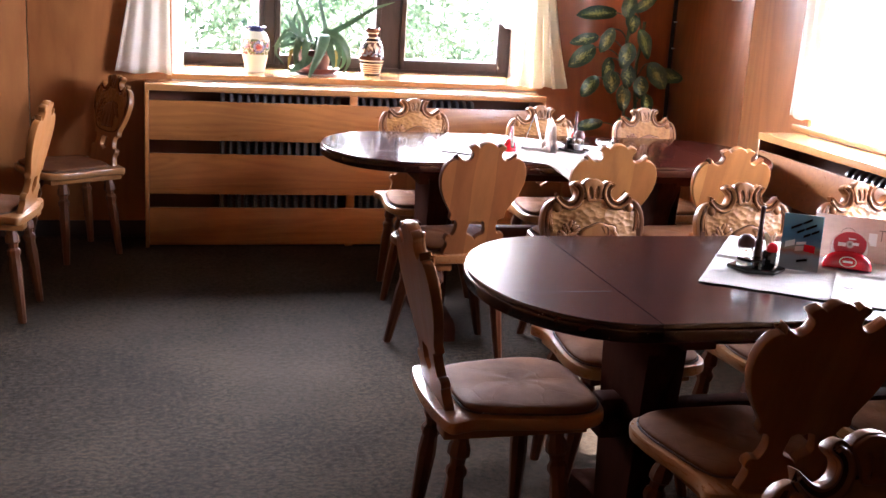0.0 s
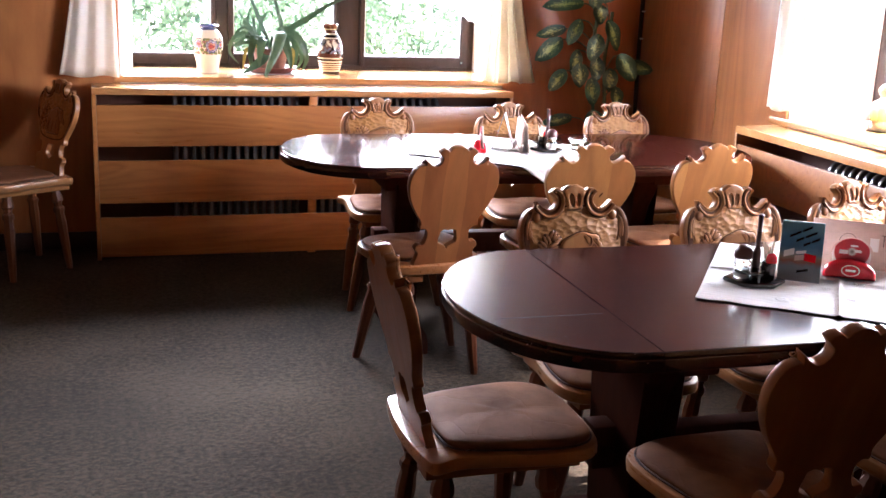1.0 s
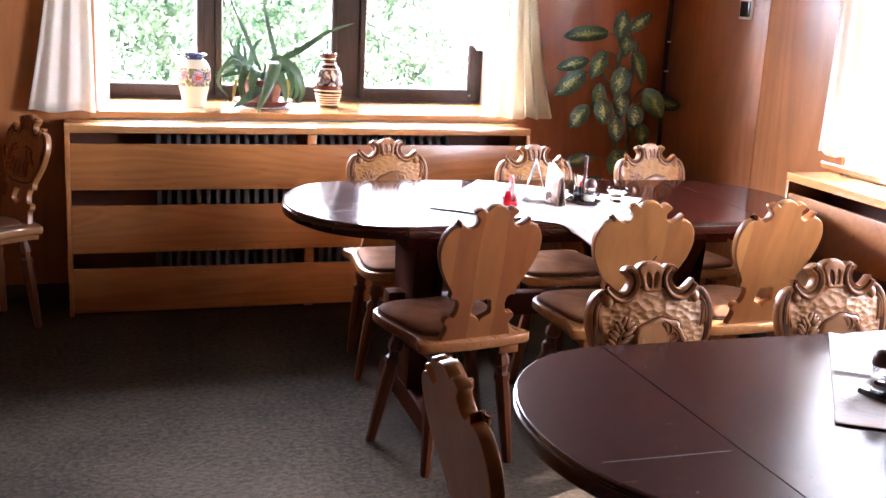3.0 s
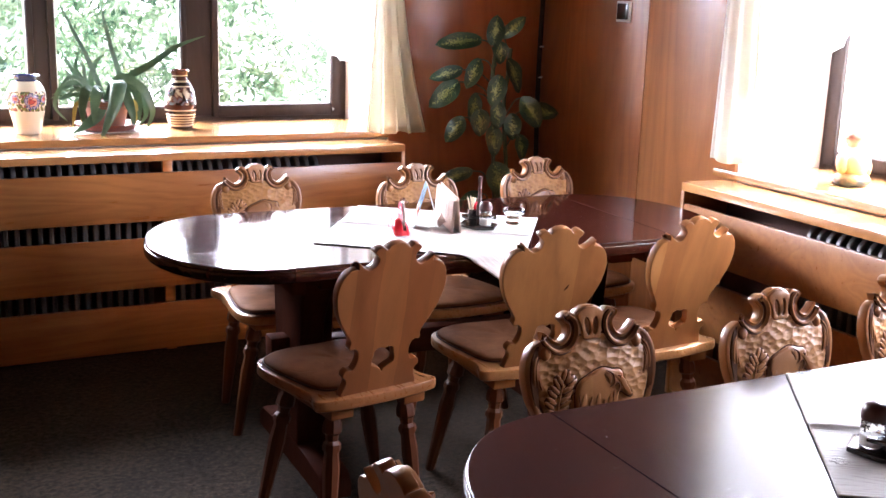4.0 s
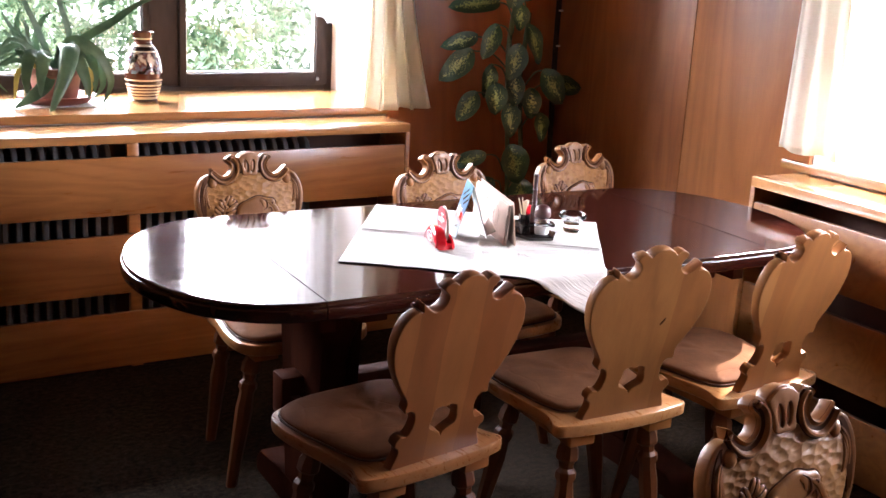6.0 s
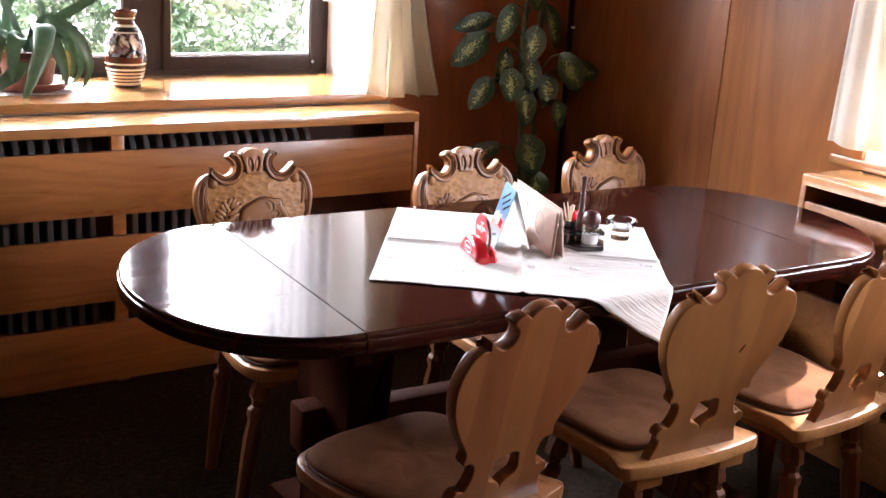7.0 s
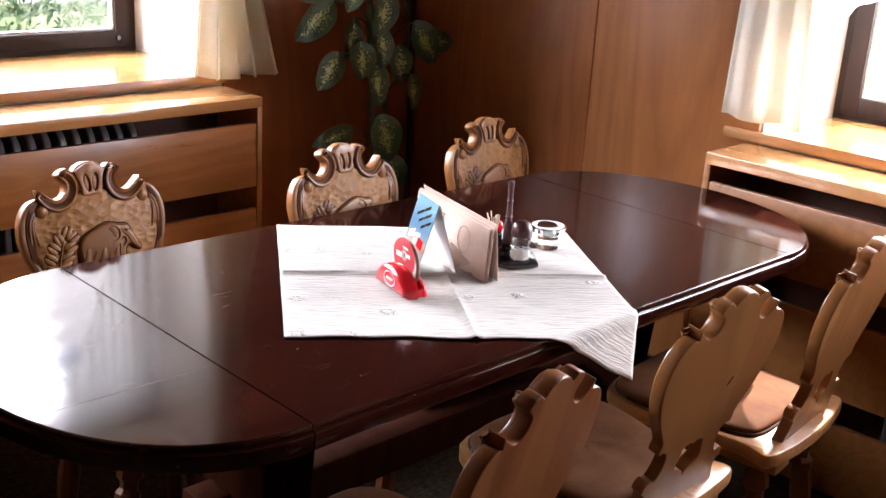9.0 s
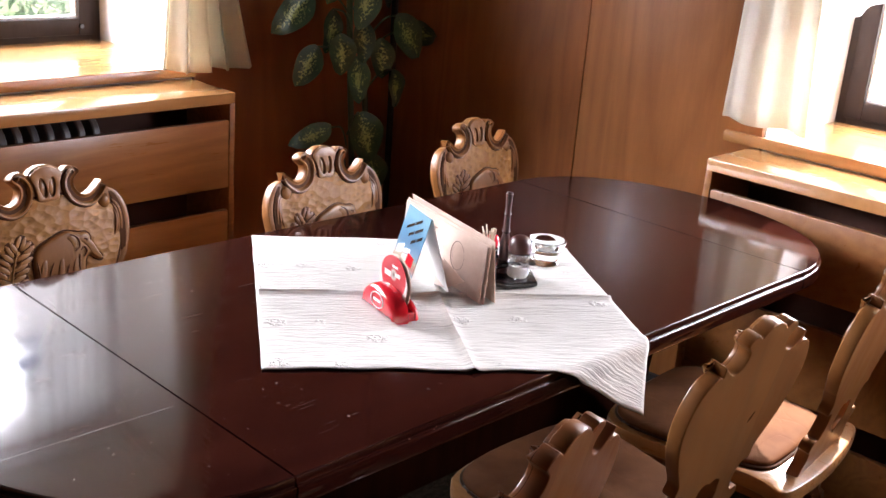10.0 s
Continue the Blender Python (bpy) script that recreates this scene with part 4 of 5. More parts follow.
for i, (grp, (x, y, a), lab) in enumerate(CHAIRS):
    if i == 0:
        chair.matrix_basis = pose(x, y, 0, 0, 0, a)
        c = chair
    else:
        c = copy_thing(chair, pose(x, y, 0, 0, 0, a))
    c["label"] = lab
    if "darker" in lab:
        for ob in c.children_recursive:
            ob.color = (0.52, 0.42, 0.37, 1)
    if lab.startswith("light brown carved chair with its smooth"):
        # a dark knot in the board
        rest = next(ob for ob in c.children if ob.name.startswith("backrest"))
        bm = bmesh.new()
        blob(bm, (0, 0, 0), (1, 1, 1), lambda p: lean(0.047 + p.x * 0.0028 + p.z * 0.0070, -0.0125 + p.y * 0.0008, 0.262 - p.x * 0.0020 + p.z * 0.0095), 10, 6)
        part("knot", bm, GROOVE, rest, "small dark knot in the wood")
    if grp:
        c["group"] = grp

# ---------------------------------------------------------------- tables


def build_table(length, width, end):
    """A long table with rounded drop ends on two trestles; the origin is under the middle."""
    tb = thing("dining_table", "long dark mahogany table with rounded ends on trestles", "table", "dining tables")
    hl, hw = length / 2, width / 2
    sx = hl - end
    zt, g = 0.760, 0.0016
    prof = [(0.007, zt - 0.044), (0.0015, zt - 0.041), (0, zt - 0.036), (0, zt - 0.0165), (0.0005, zt - 0.0140), (0.0020, zt - 0.0124), (0.0042, zt - 0.0118), (0.0048, zt - 0.0108),
            (0.0048, zt - 0.0038), (0.0056, zt - 0.0013), (0.0078, zt)]
    arc = [(sx + end * math.sin(math.pi * k / 40) ** 0.92, -hw * math.cos(math.pi * k / 40)) for k in range(1, 40)]
    east = [(sx + g, -hw)] + arc + [(sx + g, hw)]

    def half(loop, name, inner):
        bm = bmesh.new()
        n = len(loop)
        rings = []
        for d, w in prof:
            ins = inset_loop(loop, d)
            row = []
            for (x, y), (ox, oy) in zip(ins, loop):
                keep = any(abs(ox - c) < 1e-4 for c in inner)
                row.append(bm.verts.new((ox if keep else x, (oy - math.copysign(d, oy)) if keep else y, w)))
            rings.append(row)
        for r0, r1 in zip(rings, rings[1:]):
            for i in range(n):
                bm.faces.new((r0[i], r0[(i + 1) % n], r1[(i + 1) % n], r1[i]))
        for r in (rings[0], rings[-1]):
            bmesh.ops.triangulate(bm, faces=[bm.faces.new(r)])
        return part(name, bm, TABLE, tb, angle=28)

    half(east, "end_leaf", (sx + g,))
    half([(-x, -y) for x, y in east], "end_leaf", (-sx - g,))
    half([(-sx + g, -hw), (sx - g, -hw), (sx - g, hw), (-sx + g, hw)], "tabletop", (sx - g, -sx + g))
    # an open glued joint between the boards of one leaf
    part("joint", boxes((-sx - 0.27, -sx - 0.02, -0.1508, -0.1492, zt - 0.001, zt + 0.0003)), SKIRT, tb, "dark open joint")
    for s in (1, -1):
        part("apron", boxes((-sx + 0.05, sx - 0.05, s * (hw - 0.12) - 0.011, s * (hw - 0.12) + 0.011, 0.672, 0.715), bev=0.002), TRESTLE, tb)
        part("cross_rail", boxes((s * (sx - 0.04) - 0.02, s * (sx - 0.04) + 0.02, -hw + 0.09, hw - 0.09, 0.655, 0.715), bev=0.002), TRESTLE, tb)
        px = s * (hl - 0.49)
        # column with a curved silhouette
        side = [(0.100, 0.09), (0.088, 0.16), (0.060, 0.24), (0.055, 0.34), (0.062, 0.44), (0.085, 0.52), (0.125, 0.58), (0.150, 0.62), (0.155, 0.660)]
        sc = curve_points(side, 3)
        lp = sc + [(-a, b) for a, b in reversed(sc)]
        part("column", slab(bmesh.new(), lp, [(0.006, -0.052), (0, -0.046), (0, 0.046), (0.006, 0.052)], put=lambda x, y, w, px=px: Vector((px + w, x, y))), TRESTLE, tb)
        part("bearer", boxes((px - 0.045, px + 0.045, -0.30, 0.30, 0.660, 0.714), bev=0.006), TRESTLE, tb)
        ft = [(-0.33, 0.0), (0.33, 0.0), (0.33, 0.045), (0.30, 0.075), (0.14, 0.092), (-0.14, 0.092), (-0.30, 0.075), (-0.33, 0.045)]
        part("sled_foot", slab(bmesh.new(), ft, [(0.004, -0.05), (0, -0.045), (0, 0.045), (0.004, 0.05)], put=lambda x, y, w, px=px: Vector((px + w, x, y))), TRESTLE, tb)
        x0, x1 = sorted((px + s * 0.053, px + s * 0.115))
        part("tenon", boxes((x0, x1, -0.035, 0.035, 0.325, 0.435), bev=0.006), TRESTLE, tb)
        part("wedge", boxes((px + s * 0.078 - 0.012, px + s * 0.078 + 0.012, -0.075, 0.075, 0.350, 0.385), bev=0.004), TRESTLE, tb)
    part("stretcher", boxes((-hl + 0.545, hl - 0.545, -0.03, 0.03, 0.330, 0.415), bev=0.006), TRESTLE, tb)
    return tb


table_b = build_table(2.0, 0.81, 0.335)
table_b.matrix_basis = pose(1.876, 4.893, 0, 0, 0, -1.2)
table_a = copy_thing(table_b, pose(1.935, 2.918, 0, 0, 0, -0.5) @ Matrix.Diagonal((0.965, 1, 1, 1)))
for ob in table_a.children:
    if ob.data.materials[0] == TABLE:
        ob.data = ob.data.copy()
        ob.data.materials[0] = TABLE_WORN
table_a["label"] = "long dark mahogany table with scratched glossy top"

# ---------------------------------------------------------------- tablecloths


def cloth(label, a, b, d, edge, angle):
    """A square napped cloth lying on a table, its corner hanging over the edge line y = edge (at x = 0, sloping by angle)."""
    a, b, d = Vector(a), Vector(b), Vector(d)
    n = 90
    bm = bmesh.new()
    rows = []
    for i in range(n + 1):
        row = []
        for j in range(n + 1):
            s, t = i / n, j / n
            p = a + (b - a) * s + (d - a) * t
            e = edge + math.tan(radians(angle)) * p.x
            z = 0.7616
            # ironed creases and slight waves
            for f in (s, t):
                z += 0.0060 * math.exp(-((f - 0.5) / 0.010) ** 2)
            z += 0.0007 * (1 + noise.noise(Vector((p.x * 11, p.y * 11, 3.1))))
            wob = 0.0045 * noise.noise(Vector((s * 9, t * 9, 7.7)))
            q = Vector((p.x + wob, p.y + wob, z))
            over = e - p.y
            if over > 0:
                k = over + 0.012 * noise.noise(Vector((p.x * 14, 1.7, 0.3)))
                f = min(1.0, over / 0.03)
                q.y = e - k * (1 - 0.42 * f) - 0.004
                q.z = z - k * 0.86 * f
            row.append(bm.verts.new(q))
        rows.append(row)
    for r0, r1 in zip(rows, rows[1:]):
        for k in range(n):
            bm.faces.new((r0[k], r0[k + 1], r1[k + 1], r1[k]))
    uv = bm.loops.layers.uv.new("weave")
    side, down = (d - a).length, (b - a).length
    for i, r in enumerate(rows):
        for j, vert in enumerate(r):
            for lo in vert.link_loops:
                lo[uv].uv = (j / n * side, i / n * down)
    ob = part("tablecloth", bm, LINEN, angle=60)
    ob.modifiers.new("thickness", 'SOLIDIFY').thickness = -0.0016
    return tagged(ob, label, "tablecloth", "tablecloths")


cloth("white embroidered tablecloth with one corner over the table edge", (1.714, 5.285), (1.354, 4.776), (2.226, 4.882), 4.527, -1.2)
cloth("white embroidered tablecloth laid askew on the second table", (1.878, 3.312), (1.535, 2.840), (2.388, 2.945), 2.528, -0.5)

CLOTH_Z = 0.7655

# ---------------------------------------------------------------- things on the tables


def hexagon(r):
    return [(1.14 * r * math.cos(math.pi * k / 3), 0.94 * r * math.sin(math.pi * k / 3)) for k in range(6)]


def condiment_set(m, label):
    s = thing("condiment_set", label, "condiment set", "condiment sets", m=m)
    part("base_tray", slab(bmesh.new(), hexagon(0.066), [(0.003, 0.0), (0, 0.003), (0, 0.009), (0.003, 0.011)]), BLACK_PLASTIC, s)
    notch = [(0.036 + 0.0232 * math.cos(radians(a)), 0.0232 * math.sin(radians(a))) for a in range(225, 59, -15)]
    east = [(0.006, -0.054), (0.010, -0.024)] + notch + [(0.056, 0.026), (0.050, 0.036), (0.026, 0.054)]
    part("upper_tray", slab(bmesh.new(), east + [(-x, -y) for x, y in east], [(0.002, 0.030), (0, 0.032), (0, 0.036), (0.002, 0.038)]), BLACK_PLASTIC, s)
    for x, y in ((0, 0.045), (0, -0.045)):
        bm = bmesh.new()
        tube(bm, [(x, y, 0.010), (x, y, 0.031)], 0.004, 8)
        part("pillar", bm, BLACK_PLASTIC, s)
    bm = bmesh.new()
    lathe(bm, [(0.0075, 0.010), (0.008, 0.030), (0.010, 0.045), (0.010, 0.075), (0.006, 0.090), (0.008, 0.094), (0.0065, 0.098), (0.0055, 0.125), (0.0075, 0.128), (0.0055, 0.132), (0.0062, 0.160), (0.0072, 0.168), (0.004, 0.171)], 12)
    part("handle", bm, DARK_CAP, s, "dark turned handle")
    bm = bmesh.new()
    lathe(bm, [(0.018, 0.0115), (0.0205, 0.015), (0.0205, 0.056), (0.017, 0.060)], 20, lambda v: v + Vector((0.032, 0, 0)))
    jar = part("shaker", bm, CUT_GLASS, s, "clear cut-glass salt shaker")
    bm = bmesh.new()
    lathe(bm, [(0.0150, 0.0125), (0.0172, 0.016), (0.0172, 0.034)], 16, lambda v: v + Vector((0.032, 0, 0)))
    part("salt", bm, CARD, jar, "white salt")
    bm = bmesh.new()
    lathe(bm, [(0.0215, 0.0605), (0.0225, 0.066), (0.0215, 0.078), (0.017, 0.087), (0.010, 0.0915), (0.003, 0.093)], 20, lambda v: v + Vector((0.032, 0, 0)))
    part("cap", bm, DARK_CAP, jar, "dark brown dome cap")
    bm = bmesh.new()
    lathe(bm, [(0.016, 0.0115), (0.0175, 0.014), (0.0175, 0.052), (0.015, 0.054)], 8, lambda v: v + Vector((-0.031, 0.0, 0)))
    cup = part("toothpick_cup", bm, BLACK_PLASTIC, s, "black toothpick cup")
    bm = bmesh.new()
    lathe(bm, [(0.0125, 0.0545), (0.0140, 0.058), (0.0135, 0.070), (0.009, 0.076), (0.003, 0.078)], 12, lambda v: v + Vector((-0.033, 0.0125, 0)))
    part("stopper", bm, RED_PLASTIC, cup, "red plastic stopper")
    bm = bmesh.new()
    rnd = random.Random(4)
    for k in range(16):
        a = rnd.uniform(0, 6.28)
        r = rnd.uniform(0, 0.009)
        x, y = -0.030 + r * math.cos(a), -0.006 + r * math.sin(a)
        tube(bm, [(x, y, 0.05), (x + 0.010 * math.cos(a), y + 0.010 * math.sin(a), 0.088 + rnd.uniform(0, 0.012))], 0.0013, 5)
    tagged(part("toothpick", bm, PICKS, cup, "pale wooden toothpicks"), kind="stuff")
    return s


def coaster_disc(mid):
    m = Nodes("coaster_print")
    v = m.n("ShaderNodeTexCoord").outputs["Object"]
    sep = m.t.nodes.new("ShaderNodeSeparateXYZ")
    m.link(v, sep.inputs[0])
    d = m.math('SQRT', m.math('ADD', m.math('POWER', sep.outputs["X"], 2.0), m.math('POWER', m.math('SUBTRACT', sep.outputs["Z"], mid), 2.0)))
    col = m.ramp(m.math('MULTIPLY', d, 20.0), [(0.0, (0.10, 0.05, 0.04)), (0.15, (0.55, 0.50, 0.45)), (0.24, (0.48, 0.02, 0.03)), (0.82, (0.50, 0.02, 0.03)), (0.86, (0.72, 0.70, 0.66)), (1.0, (0.75, 0.73, 0.70))])
    return m.set(Base_Color=col, Roughness=0.45)


COASTER = coaster_disc(0.066)


def coaster_holder(m, label):
    """A red half-moon stand with round beer mats in its slot; local x along it, front towards -y."""
    s = thing("coaster_holder", label, "coaster holder", "coaster holders", m=m)
    half = [(0.063, 0.0), (0.062, 0.016), (0.056, 0.028), (0.044, 0.038), (0.028, 0.045), (0.010, 0.0485)]
    hr = curve_points(half, 3)
    lp = hr + [(-x, y) for x, y in reversed(hr)]
    for y0, y1, sl in ((-0.034, -0.006, 1), (0.008, 0.018, -1)):
        bm = bmesh.new()
        slab(bm, lp if sl > 0 else [(x * 0.93, y * 0.72) for x, y in lp], [(0.012, y0), (0.005, y0 + 0.003), (0.001, y0 + 0.009), (0, y1 - 0.002), (0.002, y1)] if sl > 0 else [(0.002, y0), (0, y0 + 0.002), (0, y1 - 0.006), (0.003, y1 - 0.002), (0.008, y1)],
             put=lambda x, y, w: Vector((x, w, y)))
        face = part("stand", bm, RED_PLASTIC, s)
        if sl > 0:
            bm = bmesh.new()
            ring = [(0.021 * math.cos(k * math.pi / 12), y0 - 0.0005, 0.024 + 0.0135 * math.sin(k * math.pi / 12)) for k in range(25)]
            tube(bm, ring, 0.0011, 6)
            part("badge_ring", bm, CARD, face, "white oval badge ring")
            part("badge_bar", boxes((-0.012, 0.012, y0 - 0.0012, y0 + 0.001, 0.0215, 0.0265)), CARD, face, "white badge bar")
    part("floor_strip", boxes((-0.056, 0.056, -0.0062, 0.0082, 0.0, 0.016)), RED_PLASTIC, s)
    for k, (yy, sh, tilt) in enumerate(((-0.0045, 0.0, 4), (-0.0005, 0.006, 3), (0.0035, -0.004, 1))):
        bm = bmesh.new()
        n = 40
        lp2 = [(0.0465 * math.cos(2 * math.pi * q / n) + sh, 0.066 + 0.0465 * math.sin(2 * math.pi * q / n) - 0.0125) for q in range(n)]
        slab(bm, lp2, [(0.0004, yy), (0, yy + 0.0004), (0, yy + 0.0012), (0.0004, yy + 0.0016)], put=lambda x, y, w: Vector((x, w, y)))
        disc = part("coaster", bm, COASTER if k == 0 else KRAFT, s, "round red and white beer mat" if k == 0 else "round cardboard beer mat")
        if k == 0:
            for (bx, bz, bw, bh) in ((-0.020, 0.064, 0.020, 0.010), (0.014, 0.068, 0.016, 0.007), (0.004, 0.081, 0.018, 0.004)):
                part("print_bar", boxes((bx - bw / 2, bx + bw / 2, yy - 0.0006, yy + 0.0003, bz - bh / 2, bz + bh / 2)), CARD, disc)
    return s


def card_print():
    m = Nodes("tent_card_print")
    v = m.n("ShaderNodeTexCoord").outputs["Object"]
    sep = m.t.nodes.new("ShaderNodeSeparateXYZ")
    m.link(v, sep.inputs[0])
    z = m.math('MULTIPLY', sep.outputs["Z"], 7.0)
    wob = m.math('ADD', z, m.math('MULTIPLY', m.noise(m.coords((1, 1, 1), False), 45, 3, 0.6), 0.16))
    col = m.ramp(wob, [(0.05, (0.24, 0.29, 0.31)), (0.34, (0.17, 0.23, 0.27)), (0.41, (0.27, 0.11, 0.08)), (0.48, (0.28, 0.25, 0.18)), (0.56, (0.12, 0.21, 0.29)), (0.66, (0.055, 0.15, 0.26)), (0.80, (0.06, 0.19, 0.31)), (1.0, (0.13, 0.31, 0.42))])
    return m.set(Base_Color=col, Roughness=0.3, Coat_Weight=0.3)


TENT = card_print()


def tent_card(m, label):
    """A folded card; the printed leaf leans back from -y."""
    s = thing("tent_card", label, "tent card", "tent cards", m=m)
    h, w, b = 0.142, 0.05, 0.042
    for sgn in (-1, 1):
        bm = bmesh.new()
        lp = [(-w, 0.0), (w, 0.0), (w, h), (-w, h)]
        slab(bm, lp, [(0, 0.0), (0, 0.0014)], put=lambda x, y, o, sgn=sgn: Vector((x, sgn * (b * (1 - y / h) + 0.0004 + o), y)))
        leaf = part("leaf", bm, TENT if sgn < 0 else CARD, s, "printed blue card leaf" if sgn < 0 else "plain white card leaf")
        if sgn < 0:
            def ink(x0, x1, z0, z1, rise, mt, name, note=""):
                k = bmesh.new()
                slab(k, [(x0, z0), (x1, z0 + rise), (x1, z1 + rise), (x0, z1)], [(0, 0.0012), (0, 0.0019)], put=lambda x, y, o: Vector((x, -(b * (1 - y / h) + 0.0004 + o), y)))
                part(name, k, mt, leaf, note)

            # three slanting lines of short dark strokes, one small block below
            for x, z, words in ((-0.030, 0.102, (0.026, 0.022)), (-0.014, 0.092, (0.018, 0.026)), (0.004, 0.083, (0.016, 0.018))):
                for wd in words:
                    ink(x, x + wd, z, z + 0.0060, wd * 0.50, BLACK_PLASTIC, "print_bar")
                    x, z = x + wd + 0.003, z + (wd + 0.003) * 0.50
            ink(-0.006, 0.020, 0.020, 0.026, 0.006, BLACK_PLASTIC, "print_bar")
            ink(0.008, 0.036, 0.050, 0.068, -0.003, RED_PLASTIC, "picture_patch", "red printed patch")
            ink(-0.014, 0.007, 0.048, 0.060, 0.004, KRAFT, "picture_patch", "tan printed patch")
            ink(-0.040, -0.016, 0.055, 0.070, 0.008, CARD, "picture_patch", "white printed patch")
            ink(-0.012, 0.012, 0.064, 0.071, 0.004, CARD, "picture_patch", "white printed patch")
    return s


def menu(m, label, length=0.29, h=0.118, gap=0.03):
    s = thing("menu_folder", label, "menu", "menus", m=m)
    for sgn, tilt, drop in ((-1, gap, 0.0), (1, gap * 0.6, 0.006)):
        for k in range(2):
            bm = bmesh.new()
            hh = h - drop - 0.004 * k
            lp = [(-length / 2 + 0.006 * k, 0.0), (length / 2 - 0.003 * k, 0.0), (length / 2 - 0.003 * k, hh), (-length / 2 + 0.006 * k, hh)]
            slab(bm, lp, [(0, 0.0), (0, 0.0012)], put=lambda x, y, o, sgn=sgn, tilt=tilt, hh=hh, k=k: Vector((x, sgn * (tilt * (1 - y / hh) + 0.003 + 0.0045 * k + o + 0.002 * math.sin(x * 17)), y)))
            leaf = part("cover_leaf" if k else "page", bm, KRAFT, s)
            if k:
                rows = [(-0.002, 0.020, 0.046, 0.080, CARD)] + [(-0.130 + 0.004 * (q % 3), -0.092, 0.026 + 0.0085 * q, 0.0275 + 0.0085 * q, INK) for q in range(8)] + [(0.024, 0.046, 0.088, 0.090, INK), (0.030, 0.032, 0.060, 0.088, INK)]
                for x0, x1, z0, z1, mt in rows:
                    bm = bmesh.new()
                    slab(bm, [(x0, z0), (x1, z0), (x1, z1), (x0, z1)], [(0, 0.0010), (0, 0.0016)],
                         put=lambda x, y, o, hh=hh, sgn=sgn, tilt=tilt: Vector((x, sgn * (tilt * (1 - y / hh) + 0.0075 + o + 0.002 * math.sin(x * 17)), y)))
                    part("print_bar", bm, mt, leaf)
                for r0 in (1.0, 0.80):
                    bm = bmesh.new()
                    ring = []
                    for q in range(25):
                        x, y = -0.055 + 0.023 * r0 * math.cos(q * math.pi / 12), 0.060 + 0.027 * r0 * math.sin(q * math.pi / 12)
                        ring.append((x, sgn * (tilt * (1 - y / hh) + 0.0091 + 0.002 * math.sin(x * 17)), y))
                    tube(bm, ring, 0.0011 if r0 == 1.0 else 0.0006, 5)
                    part("stamp_ring", bm, INK, leaf, "dark printed ring")
                bm = bmesh.new()
                slab(bm, [(-0.066, 0.050), (-0.044, 0.050), (-0.044, 0.064), (-0.052, 0.072), (-0.062, 0.070)], [(0, 0.0010), (0, 0.0016)],
                     put=lambda x, y, o, hh=hh, sgn=sgn, tilt=tilt: Vector((x, sgn * (tilt * (1 - y / hh) + 0.0075 + o + 0.002 * math.sin(x * 17)), y)))
                part("stamp_mark", bm, INK, leaf, "grey printed mark")
    # a loose corner of paper folded out at the foot
    bm = bmesh.new()
    sheet = [(-0.030, 0.024, 0.048), (-0.108, 0.024, 0.028), (-0.066, 0.040, 0.004), (-0.030, 0.046, 0.002)]
    low = [bm.verts.new(p) for p in sheet]
    top = [bm.verts.new((x, y + 0.0012, z + 0.0008)) for x, y, z in sheet]
    bm.faces.new(low[::-1])
    bm.faces.new(top)
    for q in range(4):
        bm.faces.new((low[q], low[(q + 1) % 4], top[(q + 1) % 4], top[q]))
    part("flap", bm, KRAFT, s, "folded kraft-paper flap")
    return s


def glass_bowl(m):
    s = thing("candle_glass", "small clear glass candle holder on the cloth", "candle holder", m=m)
    bm = bmesh.new()
    lathe(bm, [(0.024, 0.0), (0.027, 0.003), (0.025, 0.012), (0.0245, 0.022), (0.028, 0.029), (0.037, 0.039), (0.040, 0.046), (0.0395, 0.050), (0.036, 0.051), (0.033, 0.047), (0.026, 0.036), (0.020, 0.031), (0.002, 0.030)], 32)
    part("bowl", bm, GLASS, s)
    return s


condiment_set(pose(1.955, 4.818, CLOTH_Z, 0, 0, -76), "black condiment set with glass salt shaker and toothpicks")
condiment_set(pose(1.745, 2.930, CLOTH_Z, 0, 0, 160), "black condiment set with glass salt shaker and toothpicks")
coaster_holder(pose(1.672, 4.822, CLOTH_Z, 0, 0, -104), "glossy red coaster holder with round beer mats")
coaster_holder(pose(2.022, 2.938, CLOTH_Z, 0, 0, -33), "glossy red coaster holder with round beer mats")
tent_card(pose(1.790, 4.885, CLOTH_Z, 0, 0, -112), "folded tent card with a blue printed face")
tent_card(pose(1.885, 2.955, CLOTH_Z, 0, 0, -33), "folded tent card with a blue printed face")
menu(pose(1.872, 4.889, CLOTH_Z, 0, 0, -106 + 180), "brown kraft-paper menu standing half open", length=0.305, gap=0.012)
menu(pose(2.135, 3.015, CLOTH_Z, 0, 0, -32), "brown kraft-paper menu standing half open", gap=0.022)
glass_bowl(pose(2.092, 4.822, CLOTH_Z))

# ---------------------------------------------------------------- window sill


def banded(name, stops, height, floral=None, fine=62.0, between=(0.78, 0.75, 0.66), blooms=()):
    """Glazed pottery, painted in bands by height; blooms are round flowers, each a centre and a radius."""
    m = Nodes(name)
    v = m.n("ShaderNodeTexCoord").outputs["Object"]
    sep = m.t.nodes.new("ShaderNodeSeparateXYZ")
    m.link(v, sep.inputs[0])
    z = m.math('DIVIDE', sep.outputs["Z"], height)
    z = m.math('ADD', z, m.math('MULTIPLY', m.math('SUBTRACT', m.noise(m.coords((1, 1, 1), False), 40, 2, 0.5), 0.5), 0.006))
    col = m.ramp(z, stops)
    col.node.color_ramp.interpolation = 'CONSTANT'
    if floral:
        lo, hi, cols = floral
